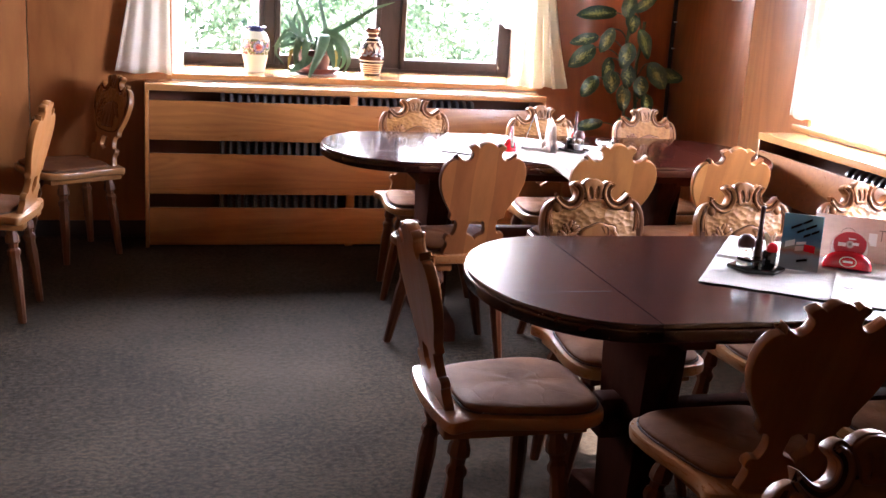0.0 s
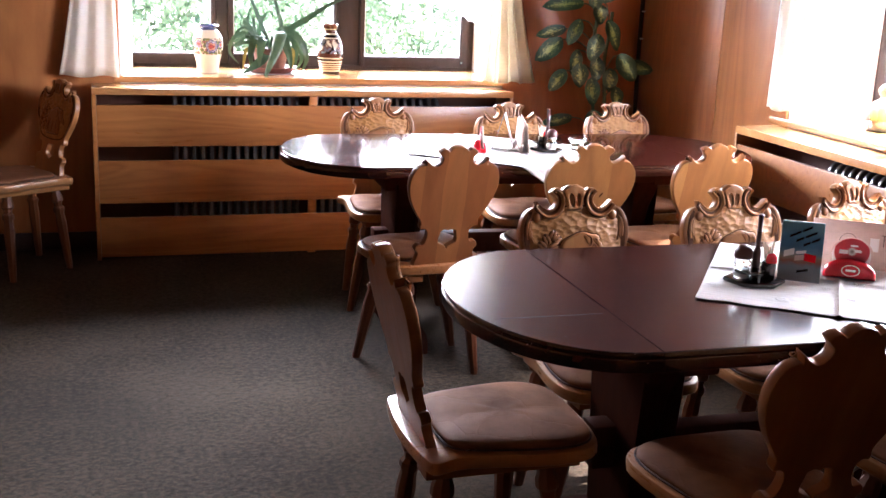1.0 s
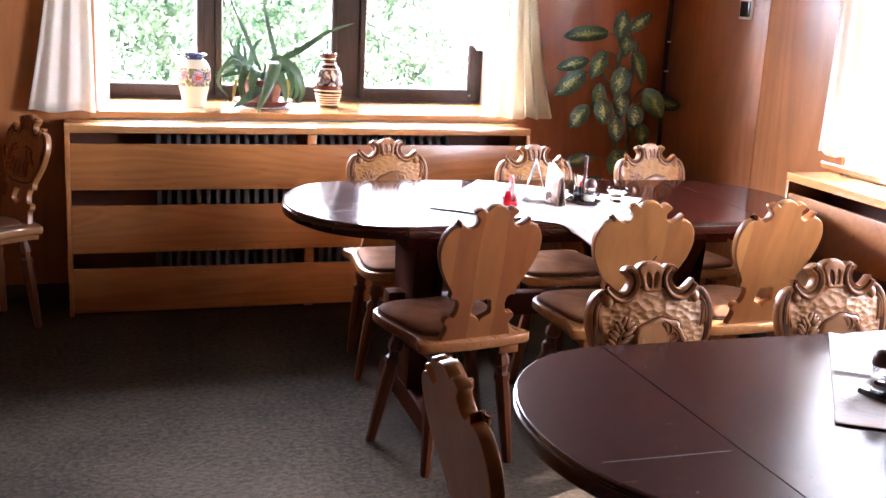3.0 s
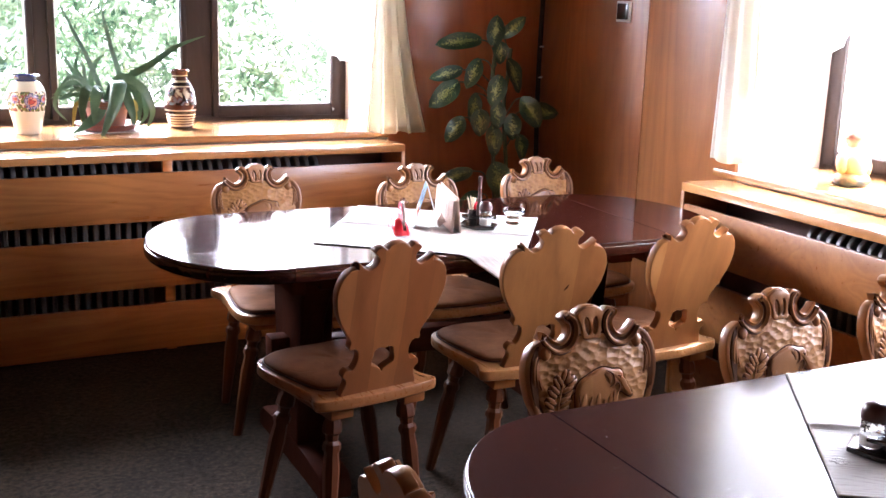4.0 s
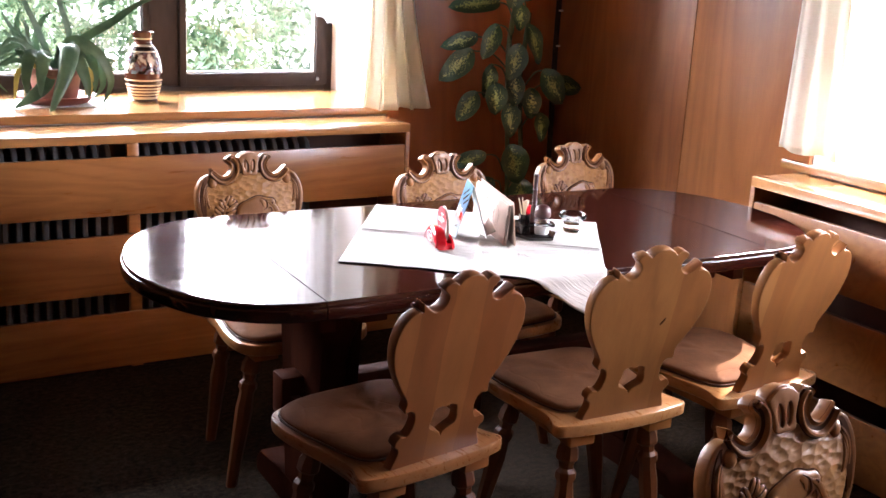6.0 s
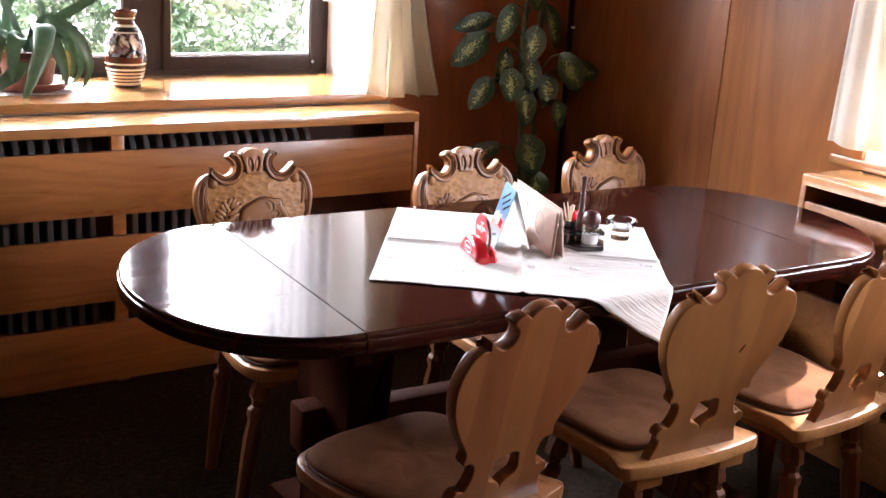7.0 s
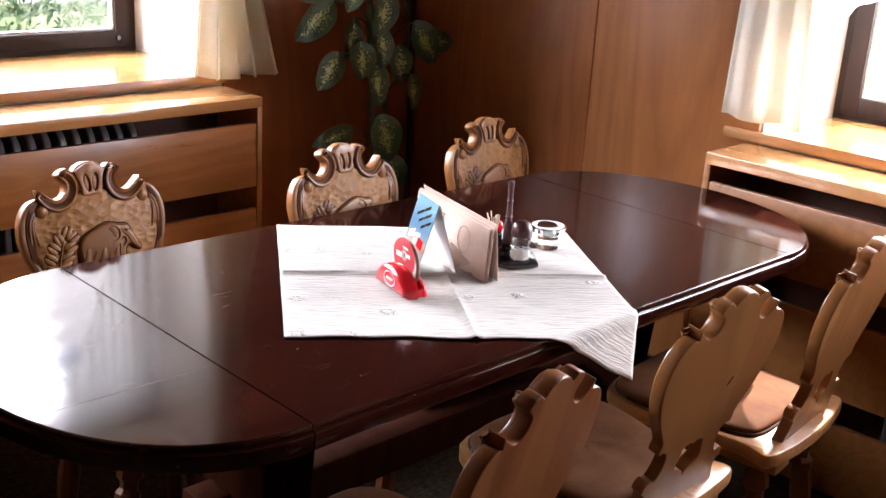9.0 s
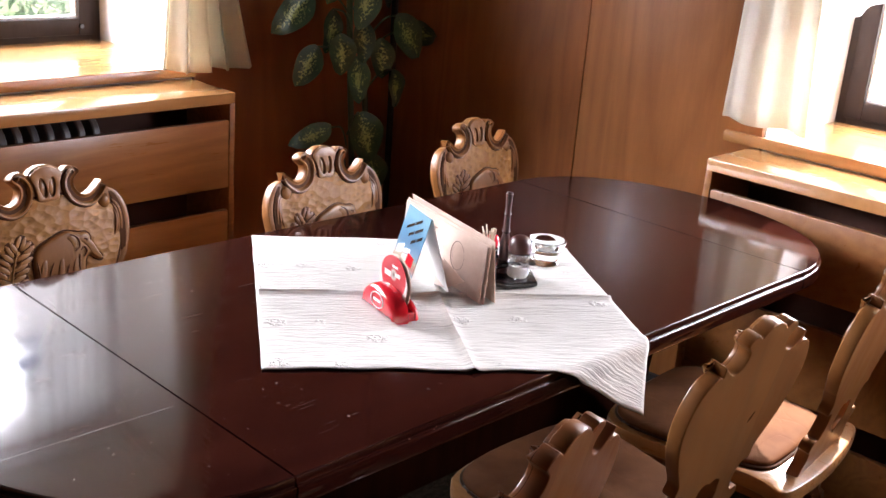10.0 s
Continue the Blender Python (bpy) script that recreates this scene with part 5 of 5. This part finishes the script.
        vo = m.n("ShaderNodeTexVoronoi", Scale=fine)
        m.link(m.coords((1, 1, 0.8), False), vo.inputs["Vector"])
        pet = m.ramp(m.noise(m.coords((1, 1, 1), False), fine * 0.55, 3, 0.6), cols)
        pet = m.mix(m.ramp(vo.outputs["Distance"], [(0.55, (0, 0, 0)), (0.66, (1, 1, 1))]), pet, between)
        mask = m.math('MULTIPLY', m.math('GREATER_THAN', z, lo), m.math('LESS_THAN', z, hi))
        col = m.mix(mask, col, pet)
    for centre, radius in blooms:
        dist = m.t.nodes.new("ShaderNodeVectorMath")
        dist.operation = 'DISTANCE'
        m.link(v, dist.inputs[0])
        dist.inputs[1].default_value = centre
        d = m.math('ADD', m.math('DIVIDE', dist.outputs["Value"], radius), m.math('MULTIPLY', m.math('SUBTRACT', m.noise(m.coords((1, 1, 1), False), 75, 2, 0.5), 0.5), 0.9))
        rings = m.ramp(d, [(0.0, (0.42, 0.08, 0.06)), (0.28, (0.10, 0.03, 0.05)), (0.38, (0.55, 0.24, 0.17)), (0.58, (0.06, 0.06, 0.16)), (0.68, (0.34, 0.30, 0.38)), (0.86, (0.05, 0.06, 0.14))])
        rings.node.color_ramp.interpolation = 'CONSTANT'
        col = m.mix(m.math('LESS_THAN', d, 1.0), col, rings)
    return m.set(Base_Color=col, Roughness=0.16, Coat_Weight=0.5, Coat_Roughness=0.06)


CREAM = (0.64, 0.59, 0.46)
VASE_A = banded("painted_faience", [(0.0, CREAM), (0.90, (0.016, 0.022, 0.085))], 0.247,
                (0.40, 0.74, [(0.30, (0.05, 0.07, 0.16)), (0.42, (0.07, 0.12, 0.05)), (0.50, (0.24, 0.22, 0.06)), (0.56, (0.06, 0.08, 0.07)), (0.62, (0.30, 0.10, 0.09))]), 95.0, CREAM,
                [((0.014, -0.077, 0.140), 0.034), ((-0.052, -0.057, 0.152), 0.019), ((0.062, -0.046, 0.148), 0.018)])
BR, DK = (0.085, 0.024, 0.013), (0.028, 0.014, 0.010)
VASE_B = banded("slip_pottery", [(0.0, DK), (0.04, (0.62, 0.50, 0.34)), (0.075, BR), (0.095, (0.55, 0.44, 0.29)), (0.12, BR), (0.14, (0.55, 0.44, 0.29)), (0.165, BR), (0.185, (0.55, 0.44, 0.29)), (0.21, BR), (0.235, (0.66, 0.55, 0.38)), (0.26, DK),
                                 (0.31, (0.70, 0.58, 0.42)), (0.335, BR), (0.46, DK), (0.72, (0.70, 0.60, 0.45)), (0.74, DK), (0.80, (0.60, 0.48, 0.32)), (0.83, BR), (0.90, (0.65, 0.52, 0.36)), (0.92, BR)], 0.262,
                (0.42, 0.72, [(0.30, (0.55, 0.48, 0.37)), (0.46, (0.62, 0.54, 0.42)), (0.52, (0.12, 0.03, 0.018)), (0.62, (0.16, 0.19, 0.24)), (0.68, (0.16, 0.035, 0.02))]), 30.0, (0.035, 0.016, 0.011))

bm = bmesh.new()
lathe(bm, curve_points([(0.050, 0.0), (0.053, 0.006), (0.060, 0.045), (0.072, 0.095), (0.079, 0.140), (0.076, 0.180), (0.060, 0.212), (0.046, 0.224), (0.048, 0.232), (0.060, 0.245), (0.057, 0.247), (0.044, 0.232), (0.042, 0.20), (0.03, 0.15)], 3), 40)
tagged(part("ceramic_vase", bm, VASE_A), "cream ceramic vase with a painted flower band and blue rim", "vase").matrix_basis = pose(0.738, 6.622, 0.8835)
bm = bmesh.new()
lathe(bm, curve_points([(0.046, 0.0), (0.050, 0.004), (0.060, 0.035), (0.070, 0.075), (0.071, 0.120), (0.064, 0.165), (0.050, 0.200), (0.036, 0.220), (0.034, 0.232), (0.042, 0.256), (0.044, 0.262), (0.040, 0.262), (0.031, 0.236), (0.03, 0.20), (0.02, 0.15)], 3), 40)
tagged(part("ceramic_vase", bm, VASE_B), "brown slip-painted pottery vase with cream bands", "vase").matrix_basis = pose(1.402, 6.676, 0.8835)

bm = bmesh.new()
slab(bm, [(-0.19, -0.11), (0.17, -0.12), (0.20, 0.10), (-0.16, 0.12)], [(0, 0.0), (0, 0.0012)])
tagged(part("paper_sheet", bm, CARD), "white sheet of paper under the plant pot", "paper").matrix_basis = pose(1.085, 6.665, 0.8835, 0, 0, 4)


def blade(bm, pts, w0, thick=0.35, seg=10):
    """A fleshy tapering leaf along points, hollowed along its upper side."""
    pts = [Vector(p) for p in curve_points(pts, 6)]
    n = len(pts)
    rings = []
    side0 = None
    for i, p in enumerate(pts):
        t = i / (n - 1)
        d = (pts[min(n - 1, i + 1)] - pts[max(0, i - 1)]).normalized()
        side = d.cross(Vector((0, -0.8, 0.6)))
        if side.length < 0.25:
            side = side0 or Vector((1, 0, 0))
        side.normalize()
        if side0 and side.dot(side0) < 0:
            side = -side
        side0 = side
        up = side.cross(d).normalized()
        w = w0 * (0.75 + 0.5 * t if t < 0.3 else 0.9 * (1 - ((t - 0.3) / 0.7) ** 1.7)) + 0.0012
        ring = []
        for k in range(seg):
            an = 2 * math.pi * k / seg
            x, y = math.cos(an) * w, math.sin(an) * w * thick
            if y > 0:
                y = -0.25 * y + 0.18 * abs(x)
            ring.append(bm.verts.new(p + side * x + up * y))
        rings.append(ring)
    for r0, r1 in zip(rings, rings[1:]):
        for k in range(seg):
            bm.faces.new((r0[k], r0[(k + 1) % seg], r1[(k + 1) % seg], r1[k]))
    bm.faces.new(rings[0])
    bm.faces.new(rings[-1])


def aloe(m):
    s = thing("aloe_plant", "potted aloe with long drooping green leaves", "plant", m=m)
    bm = bmesh.new()
    lathe(bm, [(0.100, 0.0), (0.112, 0.004), (0.140, 0.026), (0.145, 0.032), (0.139, 0.033), (0.112, 0.010), (0.02, 0.009)], 36)
    part("saucer", bm, TERRACOTTA, s, "red-brown clay saucer")
    bm = bmesh.new()
    lathe(bm, [(0.070, 0.0095), (0.074, 0.012), (0.092, 0.105), (0.100, 0.108), (0.102, 0.130), (0.094, 0.131), (0.088, 0.118), (0.01, 0.118)], 32)
    pot = part("pot", bm, plain("brown_clay", (0.150, 0.058, 0.034), 0.6, var=0.25), s, "brown clay pot")
    bm = bmesh.new()
    lathe(bm, [(0.087, 0.1185), (0.085, 0.122), (0.04, 0.128), (0.005, 0.127)], 20)
    part("soil", bm, SOIL, pot)
    rows = [
        ([(0.0, 0.0, 0.12), (-0.030, 0.0, 0.20), (-0.080, 0.01, 0.33), (-0.135, 0.02, 0.45), (-0.180, 0.03, 0.55)], 0.0085),
        ([(0.03, 0.02, 0.12), (0.060, 0.02, 0.235), (0.035, 0.03, 0.35), (0.012, 0.04, 0.46), (-0.005, 0.04, 0.56)], 0.0085),
        ([(0.03, 0.0, 0.12), (0.080, -0.01, 0.215), (0.200, -0.01, 0.290), (0.320, 0.0, 0.368), (0.450, 0.01, 0.415)], 0.0125),
        ([(0.020, -0.01, 0.125), (0.034, -0.05, 0.195), (0.036, -0.10, 0.205), (0.010, -0.15, 0.130), (-0.030, -0.178, 0.045), (-0.065, -0.186, -0.03)], 0.026),
        ([(0.02, -0.01, 0.125), (0.035, -0.03, 0.195), (0.070, -0.06, 0.228), (0.145, -0.08, 0.180), (0.182, -0.085, 0.085), (0.150, -0.09, 0.004)], 0.019),
        ([(0.02, -0.03, 0.15), (0.090, -0.03, 0.205), (0.148, -0.04, 0.145), (0.160, -0.05, 0.07), (0.125, -0.06, 0.02)], 0.013),
        ([(-0.03, -0.06, 0.12), (-0.060, -0.11, 0.075), (-0.115, -0.14, 0.035), (-0.170, -0.15, 0.004)], 0.019),
        ([(-0.05, 0.0, 0.14), (-0.115, -0.02, 0.205), (-0.190, -0.03, 0.190), (-0.222, -0.03, 0.110), (-0.175, -0.04, 0.045)], 0.009),
        ([(-0.05, 0.02, 0.12), (-0.090, 0.02, 0.20), (-0.140, 0.03, 0.27), (-0.170, 0.03, 0.325)], 0.009),
        ([(-0.03, 0.04, 0.12), (-0.055, 0.05, 0.21), (-0.030, 0.06, 0.29), (0.010, 0.07, 0.325)], 0.009),
        ([(-0.05, 0.03, 0.12), (-0.100, 0.05, 0.19), (-0.115, 0.07, 0.27), (-0.095, 0.08, 0.34)], 0.009),
        ([(0.00, -0.04, 0.15), (0.050, -0.10, 0.180), (0.080, -0.135, 0.10), (0.088, -0.145, 0.03)], 0.018),
        ([(-0.04, -0.02, 0.14), (-0.090, -0.06, 0.185), (-0.118, -0.09, 0.10), (-0.110, -0.10, 0.03)], 0.016),
        ([(-0.05, 0.0, 0.12), (-0.110, 0.01, 0.17), (-0.150, 0.01, 0.235), (-0.170, 0.01, 0.265)], 0.009),
        ([(-0.06, 0.0, 0.13), (-0.130, 0.0, 0.155), (-0.190, -0.01, 0.14), (-0.225, -0.02, 0.15)], 0.008),
        ([(-0.03, -0.05, 0.14), (-0.050, -0.10, 0.185), (-0.072, -0.13, 0.12), (-0.080, -0.145, 0.04)], 0.019),
        ([(0.05, -0.01, 0.14), (0.110, -0.03, 0.185), (0.128, -0.07, 0.11), (0.120, -0.09, 0.04)], 0.014),
        ([(-0.055, -0.03, 0.13), (-0.105, -0.05, 0.215), (-0.160, -0.06, 0.235), (-0.205, -0.06, 0.190)], 0.009),
    ]
    for pts, w in rows:
        bm = bmesh.new()
        blade(bm, pts, w * 1.5)
        part("leaf", bm, ALOE, s, angle=60)
    rnd = random.Random(21)
    for k in range(11):
        out = -0.07 - 0.014 * k * 0.9
        up = 0.33 - 0.016 * k + rnd.uniform(-0.02, 0.02)
        yy = rnd.uniform(-0.05, 0.05)
        bm = bmesh.new()
        blade(bm, [(-0.05, yy * 0.4, 0.125), (-0.06 + out * 0.35, yy * 0.7, 0.10 + up * 0.42), (-0.03 + out * 0.8, yy, up * 0.86), (-0.03 + out * 1.05, yy * 1.1, up * (1.0 if k < 6 else 0.74))], 0.0062)
        part("leaf", bm, ALOE, s, angle=60)
    for pts in ([(-0.07, -0.05, 0.13), (-0.105, -0.07, 0.155), (-0.115, -0.08, 0.10), (-0.125, -0.085, 0.03)], [(0.06, -0.06, 0.13), (0.085, -0.08, 0.13), (0.09, -0.09, 0.08), (0.086, -0.095, 0.03)],
                [(0.07, -0.05, 0.13), (0.108, -0.07, 0.125), (0.112, -0.08, 0.07), (0.105, -0.085, 0.03)], [(-0.09, -0.03, 0.13), (-0.135, -0.05, 0.12), (-0.150, -0.06, 0.06), (-0.155, -0.065, 0.02)]):
        bm = bmesh.new()
        blade(bm, pts, 0.0095)
        part("dry_leaf", bm, DRY_LEAF, s, "withered yellow leaf", 60)
    return s


aloe(pose(1.075, 6.672, 0.8852))

# small ceramic ornament on the sunny sill


def ornament_glaze():
    m = Nodes("ornament_glaze")
    v = m.n("ShaderNodeTexCoord").outputs["Object"]
    sep = m.t.nodes.new("ShaderNodeSeparateXYZ")
    m.link(v, sep.inputs[0])
    z = m.math('ADD', m.math('MULTIPLY', sep.outputs["Z"], 5.0), m.math('MULTIPLY', m.noise(m.coords((1, 1, 1), False), 30, 2, 0.5), 0.25))
    return m.set(Base_Color=m.ramp(z, [(0.18, (0.05, 0.06, 0.04)), (0.36, (0.62, 0.36, 0.12)), (0.62, (0.72, 0.42, 0.22)), (0.80, (0.75, 0.60, 0.42)), (1.0, (0.35, 0.16, 0.10))]), Roughness=0.25, Coat_Weight=0.4)


bm = bmesh.new()
lathe(bm, curve_points([(0.050, 0.0), (0.055, 0.008), (0.052, 0.030), (0.040, 0.045), (0.048, 0.075), (0.045, 0.105), (0.030, 0.130), (0.022, 0.142), (0.030, 0.158), (0.031, 0.178), (0.018, 0.196), (0.004, 0.200)], 3), 24)
for v in bm.verts:
    v.co.x *= 1.30
    v.co.y *= 1.20
for c, r in (((-0.052, 0.0, 0.085), (0.026, 0.026, 0.046)), ((0.054, -0.006, 0.060), (0.026, 0.028, 0.040)), ((0.0, -0.034, 0.060), (0.034, 0.020, 0.040))):
    blob(bm, c, r)
tagged(part("ceramic_figurine", bm, ornament_glaze()), "small orange and cream ceramic figurine with dark base", "figurine").matrix_basis = pose(3.372, 4.555, 0.8835)

# ---------------------------------------------------------------- corner plant


def broad_leaf(bm, base, direction, normal, length, width, droop):
    d = Vector(direction).normalized()
    nrm = Vector(normal)
    nrm = (nrm - d * nrm.dot(d)).normalized()
    side = d.cross(nrm).normalized()
    base = Vector(base)
    nl, nw = 10, 3
    uv = bm.loops.layers.uv.verify()
    grid, place = [], {}
    for i in range(nl + 1):
        t = i / nl
        w = width * 0.5 * (math.sin(math.pi * min(1, t * 0.98 + 0.02)) ** 0.54) * (1 - 0.22 * t) + 0.0006
        c = base + d * (t * length) - nrm * (droop * t * t * length)
        row = []
        for j in range(-nw, nw + 1):
            q = j / nw
            row.append(bm.verts.new(c + side * (q * w) + nrm * (0.22 * abs(q) * w + 0.004 * math.sin(9 * t + 2 * q))))
            place[row[-1]] = (q * 0.5 + 0.5, t)
        grid.append(row)
    for r0, r1 in zip(grid, grid[1:]):
        for k in range(2 * nw):
            f = bm.faces.new((r0[k], r0[k + 1], r1[k + 1], r1[k]))
            for lp in f.loops:
                lp[uv].uv = place[lp.vert]


def corner_plant():
    px, py = 2.80, 6.16
    s = thing("dumbcane_plant", "tall dumbcane with spotted dark green leaves in the corner", "plant", m=pose(px, py, 0))
    bm = bmesh.new()
    lathe(bm, [(0.11, 0.0), (0.115, 0.005), (0.15, 0.24), (0.158, 0.245), (0.158, 0.27), (0.145, 0.27), (0.138, 0.24), (0.01, 0.24)], 28)
    pot = part("pot", bm, BLACK_PLASTIC, s, "dark plastic flower pot")
    bm = bmesh.new()
    lathe(bm, [(0.137, 0.2405), (0.13, 0.247), (0.01, 0.252)], 18)
    part("soil", bm, SOIL, pot)
    stems = [[(0.0, 0.0, 0.24), (-0.02, 0.01, 0.6), (-0.04, 0.02, 0.95), (-0.05, 0.02, 1.15), (-0.03, 0.02, 1.32)],
             [(0.04, 0.02, 0.24), (0.06, 0.03, 0.6), (0.03, 0.04, 1.0), (0.05, 0.05, 1.15), (0.06, 0.05, 1.28)]]
    for st in stems:
        bm = bmesh.new()
        tube(bm, curve_points(st, 6), 0.010, 8)
        part("stem", bm, STEM, s)
    # x, z of the blade's middle, heading in the wall's plane, length, width
    rows = [(2.526, 1.320, 182, 0.216, 0.082), (2.703, 1.362, 83, 0.126, 0.084), (2.803, 1.379, 39, 0.144, 0.062), (2.731, 1.273, 281, 0.098, 0.090), (2.576, 1.181, 240, 0.139, 0.073),
            (2.465, 1.178, 190, 0.153, 0.064), (2.461, 1.086, 216, 0.171, 0.094), (2.823, 1.169, 298, 0.159, 0.092), (2.700, 1.104, 252, 0.134, 0.091), (2.621, 1.021, 263, 0.123, 0.072),
            (2.635, 0.954, 275, 0.115, 0.093), (2.520, 0.924, 229, 0.132, 0.081), (2.737, 0.987, 269, 0.126, 0.077), (2.822, 0.928, 270, 0.117, 0.084), (2.721, 0.867, 275, 0.139, 0.083),
            (2.893, 0.998, 308, 0.163, 0.105), (2.991, 0.993, 352, 0.161, 0.080), (2.849, 0.838, 287, 0.117, 0.077), (2.525, 0.714, 188, 0.169, 0.065), (2.737, 0.689, 286, 0.156, 0.121),
            (2.785, 0.551, 277, 0.140, 0.119), (2.617, 0.575, 212, 0.134, 0.090)]
    rnd = random.Random(11)
    for x, z, a, ln, wd in rows:
        d = Vector((math.cos(radians(a)), rnd.uniform(-0.22, -0.05), math.sin(radians(a))))
        nrm = Vector((rnd.uniform(-0.3, 0.1), -1.0, rnd.uniform(0.1, 0.6)))
        yy = rnd.uniform(-0.12, -0.05)
        mid = Vector((x - px, yy, z))
        base = mid - d.normalized() * ln * 0.5
        bm = bmesh.new()
        broad_leaf(bm, base, d, nrm, ln * 1.08, wd * 1.14, rnd.uniform(0.05, 0.25))
        lf = part("leaf", bm, DUMBCANE, s, angle=80)
        zj = max(0.3, base.z - 0.10)
        root = Vector((-0.03 if x < px else 0.03, 0.025, zj))
        bm = bmesh.new()
        tube(bm, curve_points([tuple(root), tuple((root + base) / 2 + Vector((0, -0.01, 0.03))), tuple(base)], 5), 0.0032, 6)
        part("leaf_stalk", bm, STEM, lf)
    return s


corner_plant()

pole = thing("moss_pole", "dark plant pole with small white ties in the corner", "plant support", m=pose(3.105, 6.335, 0))
bm = bmesh.new()
tube(bm, curve_points([(0, 0, 0.0), (0.004, 0.0, 0.6), (-0.006, 0.002, 1.2), (0.006, 0.0, 1.9)], 8), 0.012, 10)
part("pole", bm, LOG, pole)
for z in (1.13, 1.28):
    bm = bmesh.new()
    lathe(bm, [(0.0130, z), (0.0142, z + 0.002), (0.0142, z + 0.006), (0.0130, z + 0.008)], 12)
    part("tie", bm, WHITE_PLASTIC, pole, "white tie")

# ---------------------------------------------------------------- outside
GRASS = leaf_mat("lawn", (0.05, 0.09, 0.03), (0.10, 0.15, 0.05), 0.9)
tagged(part("ground", boxes((-400, 400, -400, 400, -0.75, -0.70)), GRASS), "green lawn outside the windows", "ground", kind="structure")


def foliage_mat():
    m = Nodes("hedge_leaf")
    r = m.n("ShaderNodeNewGeometry").outputs["Random Per Island"]
    mass = m.noise(m.coords((1, 1, 1), False, True), 1.1, 4, 0.65)
    f = m.math('ADD', m.math('MULTIPLY', mass, 0.9), m.math('MULTIPLY', r, 0.16))
    col = m.ramp(f, [(0.34, (0.024, 0.054, 0.030)), (0.50, (0.100, 0.160, 0.085)), (0.64, (0.28, 0.34, 0.22))])
    t = m.t
    di = t.nodes.new("ShaderNodeBsdfDiffuse")
    tl = t.nodes.new("ShaderNodeBsdfTranslucent")
    mx = t.nodes.new("ShaderNodeMixShader")
    mx.inputs[0].default_value = 0.5
    m.link(col, di.inputs[0])
    m.link(col, tl.inputs[0])
    m.link(di.outputs[0], mx.inputs[1])
    m.link(tl.outputs[0], mx.inputs[2])
    m.link(mx.outputs[0], t.nodes["Material Output"].inputs["Surface"])
    return m.mat


HEDGE = foliage_mat()


def leaf_cloud(name, label, centre, count, extent, size, seed, thin=99.0):
    """Many small leaves in clumps along drooping twigs."""
    rng = np.random.default_rng(seed)
    clumps = rng.uniform(-1, 1, (count // 40, 3)) * np.array(extent)
    verts, faces = [], []
    for c in clumps:
        if c[0] + centre[0] > thin and rng.uniform() < 0.4:
            continue
        axis = rng.normal(0, 1, 3)
        axis[2] = axis[2] * 0.3 - 0.4
        axis /= np.linalg.norm(axis)
        for k in range(40):
            p = c + axis * rng.uniform(-0.28, 0.28) + rng.normal(0, 0.07, 3)
            u = rng.normal(0, 1, 3)
            u /= np.linalg.norm(u)
            w = np.cross(u, rng.normal(0, 1, 3))
            w /= np.linalg.norm(w)
            s = size * rng.uniform(0.6, 1.4)
            i = len(verts)
            verts += [tuple(p - u * s), tuple(p + w * s * 0.35), tuple(p + u * s), tuple(p - w * s * 0.35)]
            faces.append((i, i + 1, i + 2, i + 3))
    me = bpy.data.meshes.new(name)
    me.from_pydata(verts, [], faces)
    me.materials.append(HEDGE)
    ob = new(name, me)
    ob.location = centre
    return tagged(ob, label, "foliage", kind="stuff")


leaf_cloud("hedge", "sunlit pale green hedge foliage outside the window", (2.0, 11.0, 0.30), 27000, (5.0, 0.8, 1.15), 0.038, 5, 2.9)
leaf_cloud("hedge", "sunlit green bushes beyond the lawn", (3.5, 14.5, 0.35), 27000, (8.0, 1.0, 1.20), 0.070, 6, 4.4)


def glow_backdrop(name, label, row, strength, floor=1.2):
    # a self-lit board: the outdoor brightness is put into its emission
    m = Nodes("glowing_distance")
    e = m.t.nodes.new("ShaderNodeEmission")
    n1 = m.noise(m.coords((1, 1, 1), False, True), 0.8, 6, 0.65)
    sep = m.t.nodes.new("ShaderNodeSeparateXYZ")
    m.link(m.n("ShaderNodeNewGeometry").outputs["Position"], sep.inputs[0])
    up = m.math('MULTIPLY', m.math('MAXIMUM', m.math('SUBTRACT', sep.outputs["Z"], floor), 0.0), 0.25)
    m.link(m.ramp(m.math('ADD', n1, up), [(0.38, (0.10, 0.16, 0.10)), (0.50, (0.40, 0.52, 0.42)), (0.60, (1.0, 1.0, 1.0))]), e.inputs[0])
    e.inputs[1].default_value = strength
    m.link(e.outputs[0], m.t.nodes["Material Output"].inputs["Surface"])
    return tagged(part(name, boxes(row), m.mat), label, "backdrop", kind="structure")


glow_backdrop("backdrop_north", "glowing backdrop of bright distance behind the hedge", (-14, 20, 21.0, 21.1, -0.70, 8.5), 1.7)
glow_backdrop("backdrop_east", "glowing backdrop of bright distance beyond the side window", (16.0, 16.1, -8, 20.9, -0.70, 4.0), 4.5, -1.1)
